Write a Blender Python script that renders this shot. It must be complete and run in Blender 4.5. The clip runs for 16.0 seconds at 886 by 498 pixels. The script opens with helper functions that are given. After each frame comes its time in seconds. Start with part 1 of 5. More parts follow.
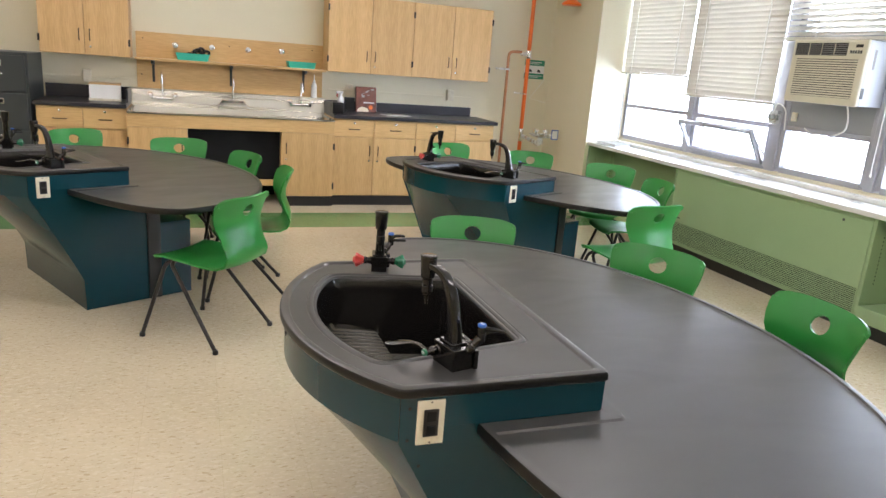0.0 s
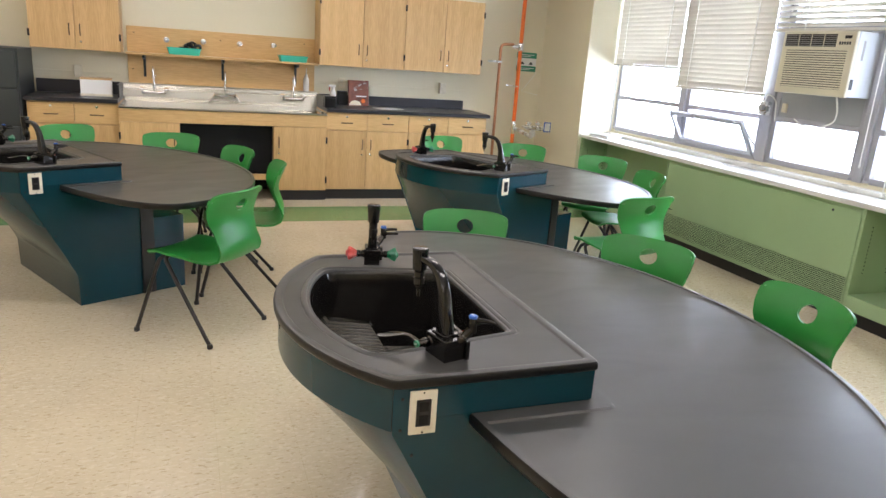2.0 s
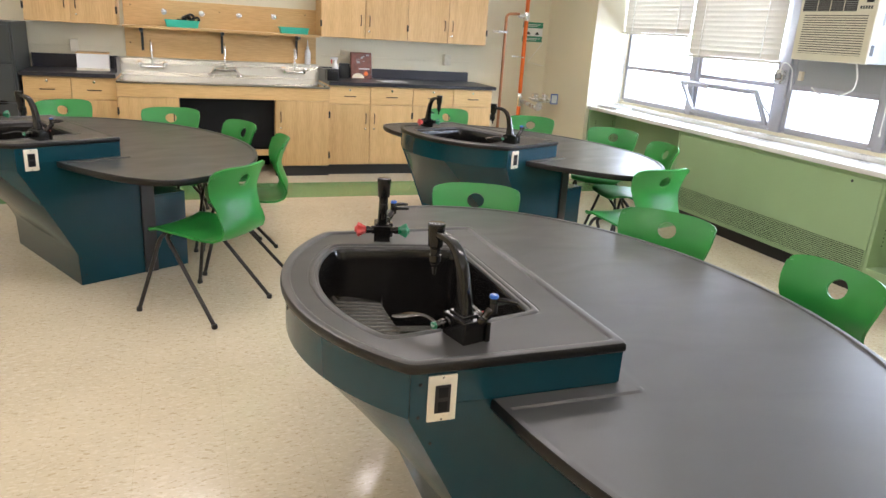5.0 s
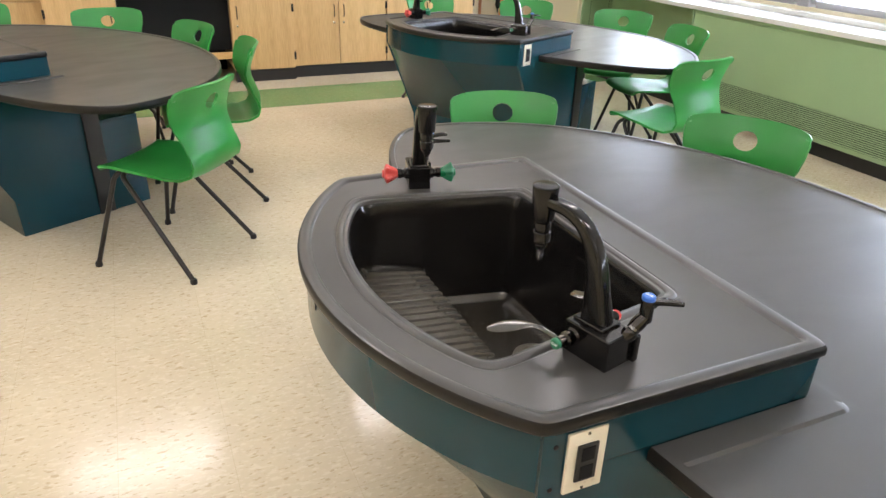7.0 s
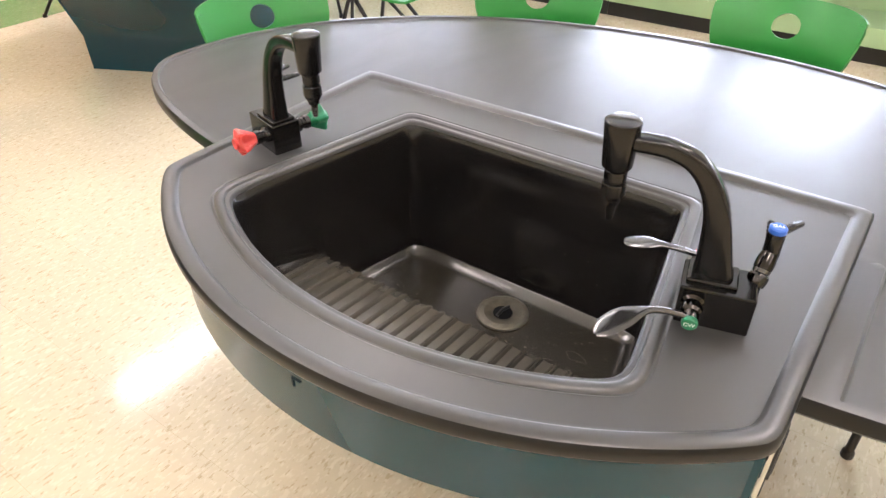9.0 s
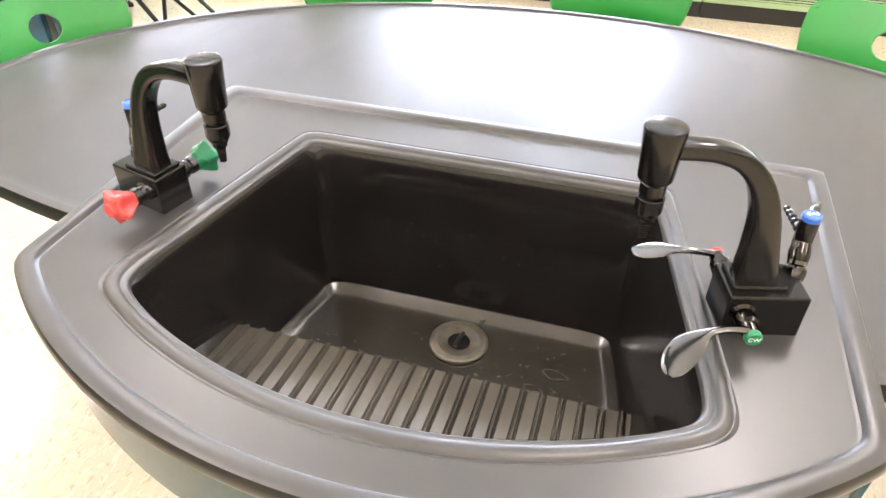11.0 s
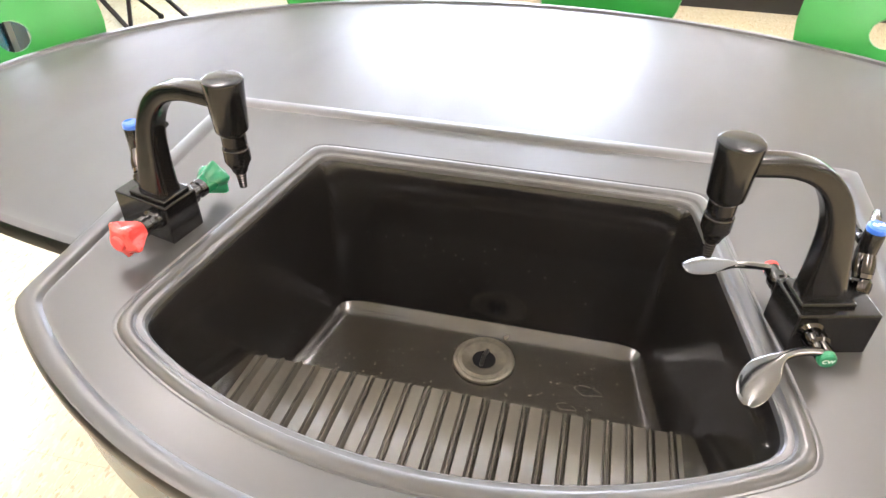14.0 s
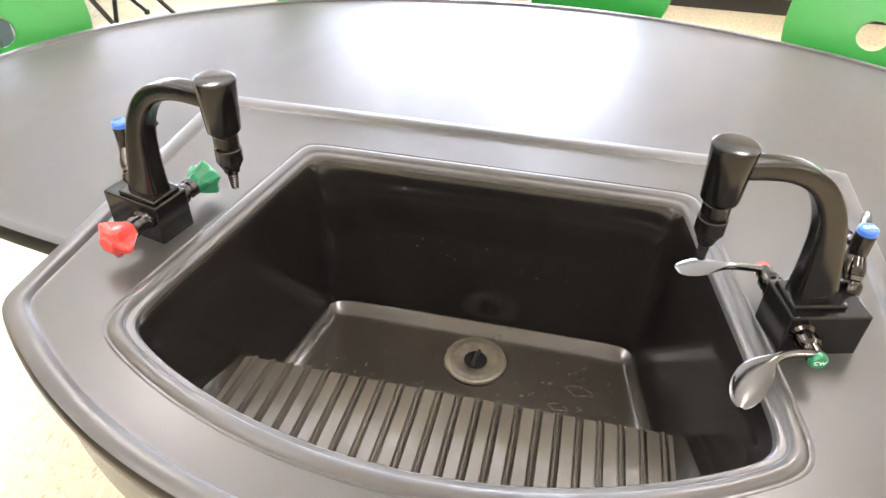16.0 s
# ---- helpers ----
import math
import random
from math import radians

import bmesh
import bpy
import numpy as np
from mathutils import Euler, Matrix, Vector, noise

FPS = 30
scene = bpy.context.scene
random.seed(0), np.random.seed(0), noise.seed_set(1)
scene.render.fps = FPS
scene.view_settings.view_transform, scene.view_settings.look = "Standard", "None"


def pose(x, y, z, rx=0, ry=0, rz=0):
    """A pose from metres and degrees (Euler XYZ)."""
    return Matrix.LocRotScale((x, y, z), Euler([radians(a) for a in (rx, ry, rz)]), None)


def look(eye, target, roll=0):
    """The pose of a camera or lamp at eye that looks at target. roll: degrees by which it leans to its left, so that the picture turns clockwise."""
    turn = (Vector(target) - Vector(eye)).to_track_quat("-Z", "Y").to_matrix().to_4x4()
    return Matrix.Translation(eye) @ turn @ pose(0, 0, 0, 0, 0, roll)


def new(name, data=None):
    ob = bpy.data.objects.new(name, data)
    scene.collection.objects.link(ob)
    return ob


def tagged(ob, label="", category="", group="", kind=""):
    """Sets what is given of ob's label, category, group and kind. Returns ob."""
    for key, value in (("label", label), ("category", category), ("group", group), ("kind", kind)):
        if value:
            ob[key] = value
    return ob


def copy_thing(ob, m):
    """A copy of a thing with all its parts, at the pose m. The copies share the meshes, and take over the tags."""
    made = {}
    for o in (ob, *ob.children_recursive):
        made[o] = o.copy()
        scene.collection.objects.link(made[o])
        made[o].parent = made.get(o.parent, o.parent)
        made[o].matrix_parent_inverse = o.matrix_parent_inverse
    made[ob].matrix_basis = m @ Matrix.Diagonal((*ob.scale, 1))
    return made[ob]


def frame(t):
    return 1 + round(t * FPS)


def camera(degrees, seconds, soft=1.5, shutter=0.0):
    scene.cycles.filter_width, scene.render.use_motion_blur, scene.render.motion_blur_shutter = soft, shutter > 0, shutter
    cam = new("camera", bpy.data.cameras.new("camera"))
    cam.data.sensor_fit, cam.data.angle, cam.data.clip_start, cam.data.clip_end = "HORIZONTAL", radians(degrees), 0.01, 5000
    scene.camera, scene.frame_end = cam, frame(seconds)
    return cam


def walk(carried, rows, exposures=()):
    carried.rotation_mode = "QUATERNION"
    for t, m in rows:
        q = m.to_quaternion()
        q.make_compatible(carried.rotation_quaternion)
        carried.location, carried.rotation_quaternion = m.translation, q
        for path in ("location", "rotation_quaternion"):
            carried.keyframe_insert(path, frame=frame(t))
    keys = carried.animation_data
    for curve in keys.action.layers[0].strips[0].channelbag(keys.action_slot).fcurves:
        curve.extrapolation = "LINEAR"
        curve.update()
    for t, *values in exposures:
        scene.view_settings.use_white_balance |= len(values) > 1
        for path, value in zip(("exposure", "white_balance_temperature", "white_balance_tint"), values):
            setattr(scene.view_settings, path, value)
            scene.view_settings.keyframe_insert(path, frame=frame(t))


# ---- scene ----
cam = camera(65.1, 16.0)
PATH = [
    (0, (-0.075, 0.315, 1.529), (0.592, 2.128, 1.013), 4.4),
    (0.5, (-0.081, 0.314, 1.518), (0.59, 2.126, 1.002), 4.3),
    (1, (-0.077, 0.315, 1.525), (0.6, 2.122, 1.002), 4.3),
    (1.5, (-0.069, 0.299, 1.53), (0.61, 2.104, 1.001), 4.1),
    (2, (-0.075, 0.293, 1.534), (0.607, 2.095, 1.0), 4.1),
    (2.5, (-0.079, 0.3, 1.533), (0.609, 2.1, 0.997), 4.3),
    (3, (-0.079, 0.295, 1.527), (0.607, 2.096, 0.991), 4.2),
    (3.5, (-0.075, 0.302, 1.528), (0.616, 2.1, 0.988), 4.0),
    (3.7, (-0.076, 0.307, 1.527), (0.618, 2.102, 0.982), 3.8),
    (5.8, (-0.057, 0.629, 1.476), (0.547, 2.394, 0.753), 2.8),
    (6, (-0.026, 0.711, 1.469), (0.524, 2.475, 0.703), 2.6),
    (6.5, (0.012, 0.854, 1.461), (0.685, 2.547, 0.636), 3.7),
    (7, (-0.089, 1.047, 1.447), (0.647, 2.683, 0.562), 1.7),
    (7.5, (-0.164, 1.221, 1.424), (0.823, 2.671, 0.464), -0.3),
    (8, (-0.122, 1.382, 1.418), (0.96, 2.728, 0.41), -0.1),
    (8.5, (-0.132, 1.522, 1.4), (1.056, 2.686, 0.288), 0.5),
    (9, (-0.218, 1.661, 1.396), (1.088, 2.626, 0.229), -0.7),
    (9.5, (-0.225, 1.75, 1.401), (1.161, 2.59, 0.229), 1.7),
    (10, (-0.18, 1.819, 1.381), (1.221, 2.631, 0.206), -1.0),
    (10.2, (-0.171, 1.85, 1.375), (1.26, 2.549, 0.165), 0.0),
    (12.5, (-0.137, 2.051, 1.365), (1.423, 2.373, 0.155), 0.2),
    (13, (-0.13, 2.049, 1.366), (1.405, 2.404, 0.134), 0.2),
    (13.5, (-0.118, 2.055, 1.366), (1.417, 2.413, 0.135), 0.4),
    (14, (-0.11, 2.06, 1.364), (1.416, 2.408, 0.119), 0.6),
    (14.5, (-0.108, 2.064, 1.364), (1.418, 2.401, 0.116), 0.6),
    (15, (-0.114, 2.072, 1.366), (1.413, 2.406, 0.117), 1.1),
    (15.5, (-0.11, 2.064, 1.365), (1.416, 2.398, 0.116), 0.9),
    (16, (-0.107, 2.068, 1.366), (1.422, 2.379, 0.116), 1.5),
]
walk(cam, [(t, look(eye, target, roll)) for t, eye, target, roll in PATH], exposures=[(0, -0.3, 6150, 18.5), (3.5, -0.28, 6150, 18.5), (6.0, -0.02, 6130, 18), (7.0, 0.05, 6130, 18), (8.0, 0.18, 6150, 19.5), (9.0, 0.6, 6230, 22), (12.5, 1.3, 6280, 20), (16.0, 1.3, 6280, 20)])


# ---- world, lamps ----
world = bpy.data.worlds.new("world")
scene.world = world
world.use_nodes = True
wn = world.node_tree.nodes
sky = wn.new("ShaderNodeTexSky")
sky.sky_type, sky.sun_disc = "NISHITA", False
sky.sun_elevation, sky.sun_rotation = radians(48), radians(100)
wn["Background"].inputs[1].default_value = 0.12
world.node_tree.links.new(sky.outputs[0], wn["Background"].inputs[0])


def area(name, m, sx, sy, power, colour):
    lamp = bpy.data.lights.new(name, "AREA")
    lamp.shape, lamp.size, lamp.size_y, lamp.energy, lamp.color = "RECTANGLE", sx, sy, power, colour
    ob = new(name, lamp)
    ob.matrix_world = m
    return ob


TUBE_POWER, WINDOW_POWER = 12.6, 50.0

# ---- materials ----
def material(name, colour, rough=0.5, metal=0.0, vary=0.12, scale=6.0, fine=90.0, bump=0.15, spec=0.5, stretch=(1, 1, 1), piece=0.0, coat=0.0):
    """A procedural surface: two scales of variation in colour and gloss, with fine relief."""
    mat = bpy.data.materials.new(name)
    mat.use_nodes = True
    nt = mat.node_tree
    n, l = nt.nodes, nt.links
    b = n["Principled BSDF"]
    co = n.new("ShaderNodeTexCoord")
    mp = n.new("ShaderNodeMapping")
    mp.inputs["Scale"].default_value = stretch
    l.new(co.outputs["Object"], mp.inputs[0])
    big, small = n.new("ShaderNodeTexNoise"), n.new("ShaderNodeTexNoise")
    big.inputs["Scale"].default_value, big.inputs["Detail"].default_value = scale, 5
    small.inputs["Scale"].default_value, small.inputs["Detail"].default_value = fine, 3
    for t in (big, small):
        l.new(mp.outputs[0], t.inputs["Vector"])
    add = n.new("ShaderNodeMath")
    add.operation = "MULTIPLY_ADD"
    add.inputs[1].default_value = 0.35
    l.new(small.outputs[0], add.inputs[0])
    l.new(big.outputs[0], add.inputs[2])
    ramp = n.new("ShaderNodeMapRange")
    ramp.inputs["From Min"].default_value, ramp.inputs["From Max"].default_value = 0.42, 0.92
    ramp.inputs["To Min"].default_value, ramp.inputs["To Max"].default_value = 1 - vary, 1 + vary
    l.new(add.outputs[0], ramp.inputs["Value"])
    last = ramp.outputs[0]
    if piece:
        info = n.new("ShaderNodeObjectInfo")
        pr = n.new("ShaderNodeMapRange")
        pr.inputs["To Min"].default_value, pr.inputs["To Max"].default_value = 1 - piece, 1 + piece
        l.new(info.outputs["Random"], pr.inputs["Value"])
        mul = n.new("ShaderNodeMath")
        mul.operation = "MULTIPLY"
        l.new(last, mul.inputs[0])
        l.new(pr.outputs[0], mul.inputs[1])
        last = mul.outputs[0]
    mix = n.new("ShaderNodeVectorMath")
    mix.operation = "SCALE"
    mix.inputs[0].default_value = colour
    l.new(last, mix.inputs["Scale"])
    if max(colour) > 0.08:
        l.new(mix.outputs[0], b.inputs["Base Color"])
    else:
        b.inputs["Base Color"].default_value = (*colour, 1)
    rr = n.new("ShaderNodeMapRange")
    rr.inputs["To Min"].default_value, rr.inputs["To Max"].default_value = max(rough - 0.07, 0.02), rough + 0.07
    rr.inputs["From Min"].default_value, rr.inputs["From Max"].default_value = 0.5, 0.85
    l.new(add.outputs[0], rr.inputs["Value"])
    if max(colour) > 0.08:
        l.new(rr.outputs[0], b.inputs["Roughness"])
    else:
        b.inputs["Roughness"].default_value = rough
    b.inputs["Metallic"].default_value = metal
    b.inputs["Specular IOR Level"].default_value = spec
    b.inputs["Coat Weight"].default_value = coat
    if bump:
        bp = n.new("ShaderNodeBump")
        bp.inputs["Strength"].default_value, bp.inputs["Distance"].default_value = bump, 0.002
        l.new(small.outputs[0], bp.inputs["Height"])
        l.new(bp.outputs[0], b.inputs["Normal"])
    return mat


def wood_material(name, light, dark, axis):
    """Pale oak veneer with long cathedral grain along one axis."""
    mat = material(name, light, 0.42, bump=0.05)
    n, l = mat.node_tree.nodes, mat.node_tree.links
    b = n["Principled BSDF"]
    mp = next(x for x in n if x.type == "MAPPING")
    mp.inputs["Scale"].default_value = [0.07 if i == axis else 1.0 for i in range(3)]
    info = n.new("ShaderNodeObjectInfo")
    off = n.new("ShaderNodeVectorMath")
    off.operation = "SCALE"
    off.inputs[0].default_value = (3.1, 2.3, 4.7)
    l.new(info.outputs["Random"], off.inputs["Scale"])
    l.new(off.outputs[0], mp.inputs["Location"])
    grain, rings = n.new("ShaderNodeTexNoise"), n.new("ShaderNodeTexWave")
    grain.inputs["Scale"].default_value, grain.inputs["Detail"].default_value = 140, 4
    rings.inputs["Scale"].default_value, rings.inputs["Distortion"].default_value = 2.2, 9
    rings.inputs["Detail"].default_value, rings.inputs["Detail Scale"].default_value = 3, 1.2
    for t in (grain, rings):
        l.new(mp.outputs[0], t.inputs["Vector"])
    ma = n.new("ShaderNodeMath")
    ma.operation = "MULTIPLY_ADD"
    ma.inputs[1].default_value = 0.16
    l.new(rings.outputs[0], ma.inputs[0])
    l.new(grain.outputs[0], ma.inputs[2])
    cr = n.new("ShaderNodeValToRGB")
    cr.color_ramp.elements[0].position, cr.color_ramp.elements[0].color = 0.38, (*light, 1)
    cr.color_ramp.elements[1].position, cr.color_ramp.elements[1].color = 0.95, (*dark, 1)
    l.new(ma.outputs[0], cr.inputs[0])
    pr = n.new("ShaderNodeMapRange")
    pr.inputs["To Min"].default_value, pr.inputs["To Max"].default_value = 0.93, 1.06
    l.new(info.outputs["Random"], pr.inputs["Value"])
    sc = n.new("ShaderNodeVectorMath")
    sc.operation = "SCALE"
    l.new(cr.outputs[0], sc.inputs[0])
    l.new(pr.outputs[0], sc.inputs["Scale"])
    l.new(sc.outputs[0], b.inputs["Base Color"])
    return mat


def floor_material(name, colour, fleck, dark):
    """Vinyl composition tile: mottled ground, short streaks of two tones, faint joints, polished."""
    mat = material(name, colour, 0.15, vary=0.10, scale=1.3, fine=35, bump=0.02, spec=0.5)
    n, l = mat.node_tree.nodes, mat.node_tree.links
    b = n["Principled BSDF"]
    co = next(x for x in n if x.type == "TEX_COORD")
    ground = next(x for x in n if x.type == "VECT_MATH")
    last = ground.outputs[0]
    for tone, seed, turn, size, cut in ((fleck, 3.0, 0.5, 26, 0.58), (dark, 9.0, -0.7, 30, 0.625), (dark, 17.0, 1.3, 24, 0.635), (fleck, 31.0, 2.2, 44, 0.6)):
        mp, t = n.new("ShaderNodeMapping"), n.new("ShaderNodeTexNoise")
        mp.inputs["Location"].default_value = (seed, seed * 0.7, 0)
        mp.inputs["Rotation"].default_value = (0, 0, turn)
        mp.inputs["Scale"].default_value = (1, 2.6, 1)
        t.inputs["Scale"].default_value, t.inputs["Detail"].default_value = size, 2
        l.new(co.outputs["Object"], mp.inputs[0])
        l.new(mp.outputs[0], t.inputs["Vector"])
        st = n.new("ShaderNodeMapRange")
        st.inputs["From Min"].default_value, st.inputs["From Max"].default_value = cut, cut + 0.05
        st.inputs["To Max"].default_value = 0.6
        l.new(t.outputs[0], st.inputs["Value"])
        mx = n.new("ShaderNodeMix")
        mx.data_type = "RGBA"
        mx.inputs[7].default_value = (*tone, 1)
        l.new(st.outputs[0], mx.inputs[0])
        l.new(last, mx.inputs[6])
        last = mx.outputs[2]
    br = n.new("ShaderNodeTexBrick")
    br.offset, br.inputs["Scale"].default_value = 0.0, 1.0
    br.inputs["Brick Width"].default_value, br.inputs["Row Height"].default_value = 0.305, 0.305
    br.inputs["Mortar Size"].default_value, br.inputs["Mortar Smooth"].default_value = 0.0009, 0.4
    br.inputs["Color1"].default_value, br.inputs["Color2"].default_value = (1, 1, 1, 1), (0.97, 0.97, 0.965, 1)
    br.inputs["Mortar"].default_value = (0.85, 0.83, 0.78, 1)
    l.new(co.outputs["Object"], br.inputs["Vector"])
    mm = n.new("ShaderNodeMix")
    mm.data_type, mm.blend_type = "RGBA", "MULTIPLY"
    mm.inputs[0].default_value = 1.0
    l.new(last, mm.inputs[6])
    l.new(br.outputs[0], mm.inputs[7])
    l.new(mm.outputs[2], b.inputs["Base Color"])
    return mat


def glow(name, colour, strength):
    mat = bpy.data.materials.new(name)
    mat.use_nodes = True
    b = mat.node_tree.nodes["Principled BSDF"]
    b.inputs["Base Color"].default_value = (*colour, 1)
    b.inputs["Emission Color"].default_value, b.inputs["Emission Strength"].default_value = (*colour, 1), strength
    return mat


WALL = material("wall_paint", (0.74, 0.685, 0.51), 0.55, vary=0.03, scale=1.5, fine=60, bump=0.08)
WHITE = material("white_paint", (0.78, 0.77, 0.72), 0.45, vary=0.04, scale=3, bump=0.05)
CEIL = material("ceiling_tile", (0.78, 0.77, 0.73), 0.9, vary=0.05, scale=8, fine=160, bump=0.3)
FLOOR = floor_material("cream_tile", (0.635, 0.548, 0.392), (0.73, 0.65, 0.50), (0.43, 0.33, 0.19))
GREEN_FLOOR = floor_material("green_tile", (0.13, 0.27, 0.10), (0.2, 0.34, 0.16), (0.09, 0.19, 0.07))
EPOXY = material("black_epoxy_resin", (0.045, 0.0445, 0.042), 0.37, vary=0.06, scale=5, fine=40, bump=0.0, spec=0.66)
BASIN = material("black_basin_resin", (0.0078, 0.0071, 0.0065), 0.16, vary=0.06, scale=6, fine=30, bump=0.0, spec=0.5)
# the basin's resin twice more, lightened for reflected light as well as wear
SCUFFED_LIT = material("scuffed_lit_black_resin", (0.030, 0.0265, 0.020), 0.22, vary=0.2, scale=12, fine=60, bump=0.0, spec=1.0)
WORN_LIT = material("worn_lit_black_resin", (0.0799, 0.073, 0.058), 0.20, vary=0.1, scale=12, fine=60, bump=0.0, spec=1.0)


def weather(mat, clean, worn, size, low, high):
    """Stains in patches and fine scuffs: two tones of colour, with the gloss changing from patch to patch."""
    n, l = mat.node_tree.nodes, mat.node_tree.links
    b, co = n["Principled BSDF"], next(x for x in n if x.type == "TEX_COORD")
    patch, scuff, both, ramp, gloss = n.new("ShaderNodeTexNoise"), n.new("ShaderNodeTexNoise"), n.new("ShaderNodeMath"), n.new("ShaderNodeValToRGB"), n.new("ShaderNodeMapRange")
    patch.inputs["Scale"].default_value, patch.inputs["Detail"].default_value, patch.inputs["Distortion"].default_value = size, 6, 0.6
    scuff.inputs["Scale"].default_value, scuff.inputs["Detail"].default_value = size * 14, 3
    for t in (patch, scuff):
        l.new(co.outputs["Object"], t.inputs["Vector"])
    both.operation, both.inputs[1].default_value = "MULTIPLY_ADD", 0.15
    l.new(scuff.outputs[0], both.inputs[0])
    l.new(patch.outputs[0], both.inputs[2])
    ramp.color_ramp.elements[0].position, ramp.color_ramp.elements[0].color = 0.40, (*clean, 1)
    ramp.color_ramp.elements[1].position, ramp.color_ramp.elements[1].color = 0.75, (*worn, 1)
    l.new(both.outputs[0], ramp.inputs[0])
    l.new(ramp.outputs[0], b.inputs["Base Color"])
    gloss.inputs["From Min"].default_value, gloss.inputs["From Max"].default_value = 0.4, 0.75
    gloss.inputs["To Min"].default_value, gloss.inputs["To Max"].default_value = low, high
    l.new(both.outputs[0], gloss.inputs["Value"])
    l.new(gloss.outputs[0], b.inputs["Roughness"])


weather(SCUFFED_LIT, (0.024, 0.021, 0.016), (0.035, 0.031, 0.023), 6, 0.19, 0.26)
weather(WORN_LIT, (0.070, 0.064, 0.051), (0.088, 0.080, 0.064), 6, 0.18, 0.24)
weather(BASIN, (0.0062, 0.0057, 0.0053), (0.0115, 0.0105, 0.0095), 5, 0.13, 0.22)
# hand smears: a slow, slight change of the table resin's gloss
sm = EPOXY.node_tree
smear, sr, smp = sm.nodes.new("ShaderNodeTexNoise"), sm.nodes.new("ShaderNodeMapRange"), sm.nodes.new("ShaderNodeMapping")
smear.inputs["Scale"].default_value, smear.inputs["Detail"].default_value, smear.inputs["Distortion"].default_value = 3.0, 3, 0.8
smp.inputs["Scale"].default_value, smp.inputs["Rotation"].default_value = (1.0, 2.2, 1.0), (0, 0, 0.6)
sr.inputs["From Min"].default_value, sr.inputs["From Max"].default_value = 0.35, 0.7
sr.inputs["To Min"].default_value, sr.inputs["To Max"].default_value = 0.325, 0.395
sm.links.new(next(x for x in sm.nodes if x.type == "TEX_COORD").outputs["Object"], smp.inputs[0])
sm.links.new(smp.outputs[0], smear.inputs["Vector"])
sm.links.new(smear.outputs[0], sr.inputs["Value"])
sm.links.new(sr.outputs[0], sm.nodes["Principled BSDF"].inputs["Roughness"])
EDGE = material("black_resin_edge", (0.004, 0.0038, 0.0036), 0.3, vary=0.05, bump=0.0, spec=0.4)
TEAL = material("teal_steel_paint", (0.003, 0.041, 0.058), 0.2, vary=0.06, scale=4, fine=50, bump=0.0, spec=0.42)
BLACK = material("black_plastic", (0.007, 0.007, 0.007), 0.3, vary=0.15, bump=0.04)
RUBBER = material("black_vinyl_base", (0.015, 0.014, 0.014), 0.5, vary=0.2)
FAUCET = material("black_coated_metal", (0.0075, 0.0068, 0.0062), 0.15, metal=0.1, vary=0.04, scale=6, fine=30, bump=0.0)
CHROME = material("chrome", (0.16, 0.157, 0.155), 0.12, metal=1.0, vary=0.05, bump=0.0)
BRIGHT = material("bright_chrome", (0.92, 0.92, 0.95), 0.14, metal=1.0, vary=0.05, bump=0.0)
SMOKED = material("dark_chrome", (0.06, 0.056, 0.052), 0.12, metal=1.0, vary=0.05, bump=0.0)
STEEL = material("brushed_stainless", (0.44, 0.43, 0.37), 0.30, metal=1.0, vary=0.05, scale=3, fine=40, stretch=(0.1, 1, 6), bump=0.0)
GALV = material("galvanised_pipe", (0.72, 0.73, 0.74), 0.28, metal=0.9, vary=0.15, scale=20)
PLASTIC_GREEN = material("green_polypropylene", (0.018, 0.22, 0.035), 0.36, vary=0.06, scale=5, fine=260, bump=0.06)
LEG = material("dark_leg_coating", (0.022, 0.019, 0.017), 0.3, metal=0.3, vary=0.2, scale=30)
OAK = wood_material("oak_veneer", (0.69, 0.455, 0.205), (0.52, 0.31, 0.118), 2)
OAK_FLAT = wood_material("oak_veneer_level", (0.69, 0.455, 0.20), (0.53, 0.32, 0.118), 0)
# near-black for small dark parts, and for shade inside openings, slots and holes
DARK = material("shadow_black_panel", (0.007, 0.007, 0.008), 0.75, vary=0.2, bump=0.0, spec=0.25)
COUNTER = material("black_bench_top", (0.022, 0.022, 0.028), 0.32, vary=0.2, scale=5)
SAGE = material("sage_green_enamel", (0.31, 0.44, 0.24), 0.4, vary=0.05, scale=2.5, bump=0.05)
SILL = material("sill_laminate", (0.72, 0.72, 0.68), 0.3, vary=0.06, scale=3)
ALU = material("anodised_frame", (0.42, 0.42, 0.45), 0.4, metal=0.3, vary=0.08, scale=6)
GREY_PANEL = material("grey_infill_panel", (0.36, 0.37, 0.37), 0.5, vary=0.06, scale=3)
BLIND = material("cream_blind_slat", (0.69, 0.65, 0.56), 0.5, vary=0.04, scale=3)
CORD = material("white_cord", (0.8, 0.8, 0.76), 0.6, vary=0.04)
AC_BODY = material("cream_plastic", (0.66, 0.62, 0.48), 0.4, vary=0.04, scale=4)
AC_SIDE = material("pale_grey_plastic", (0.62, 0.66, 0.72), 0.4, vary=0.04, scale=4)
DARK_GREY = material("dark_grey_enamel", (0.035, 0.042, 0.042), 0.4, vary=0.15, scale=4)
ORANGE = material("orange_paint", (0.85, 0.17, 0.02), 0.35, vary=0.06, scale=10)
COPPER = material("tarnished_copper", (0.48, 0.23, 0.12), 0.38, metal=0.85, vary=0.2, scale=12)
RED = material("red_plastic", (0.60, 0.065, 0.055), 0.3, vary=0.06, scale=20, bump=0.0)
KNOB_GREEN = material("green_plastic", (0.012, 0.165, 0.075), 0.3, vary=0.06, scale=20, bump=0.0)
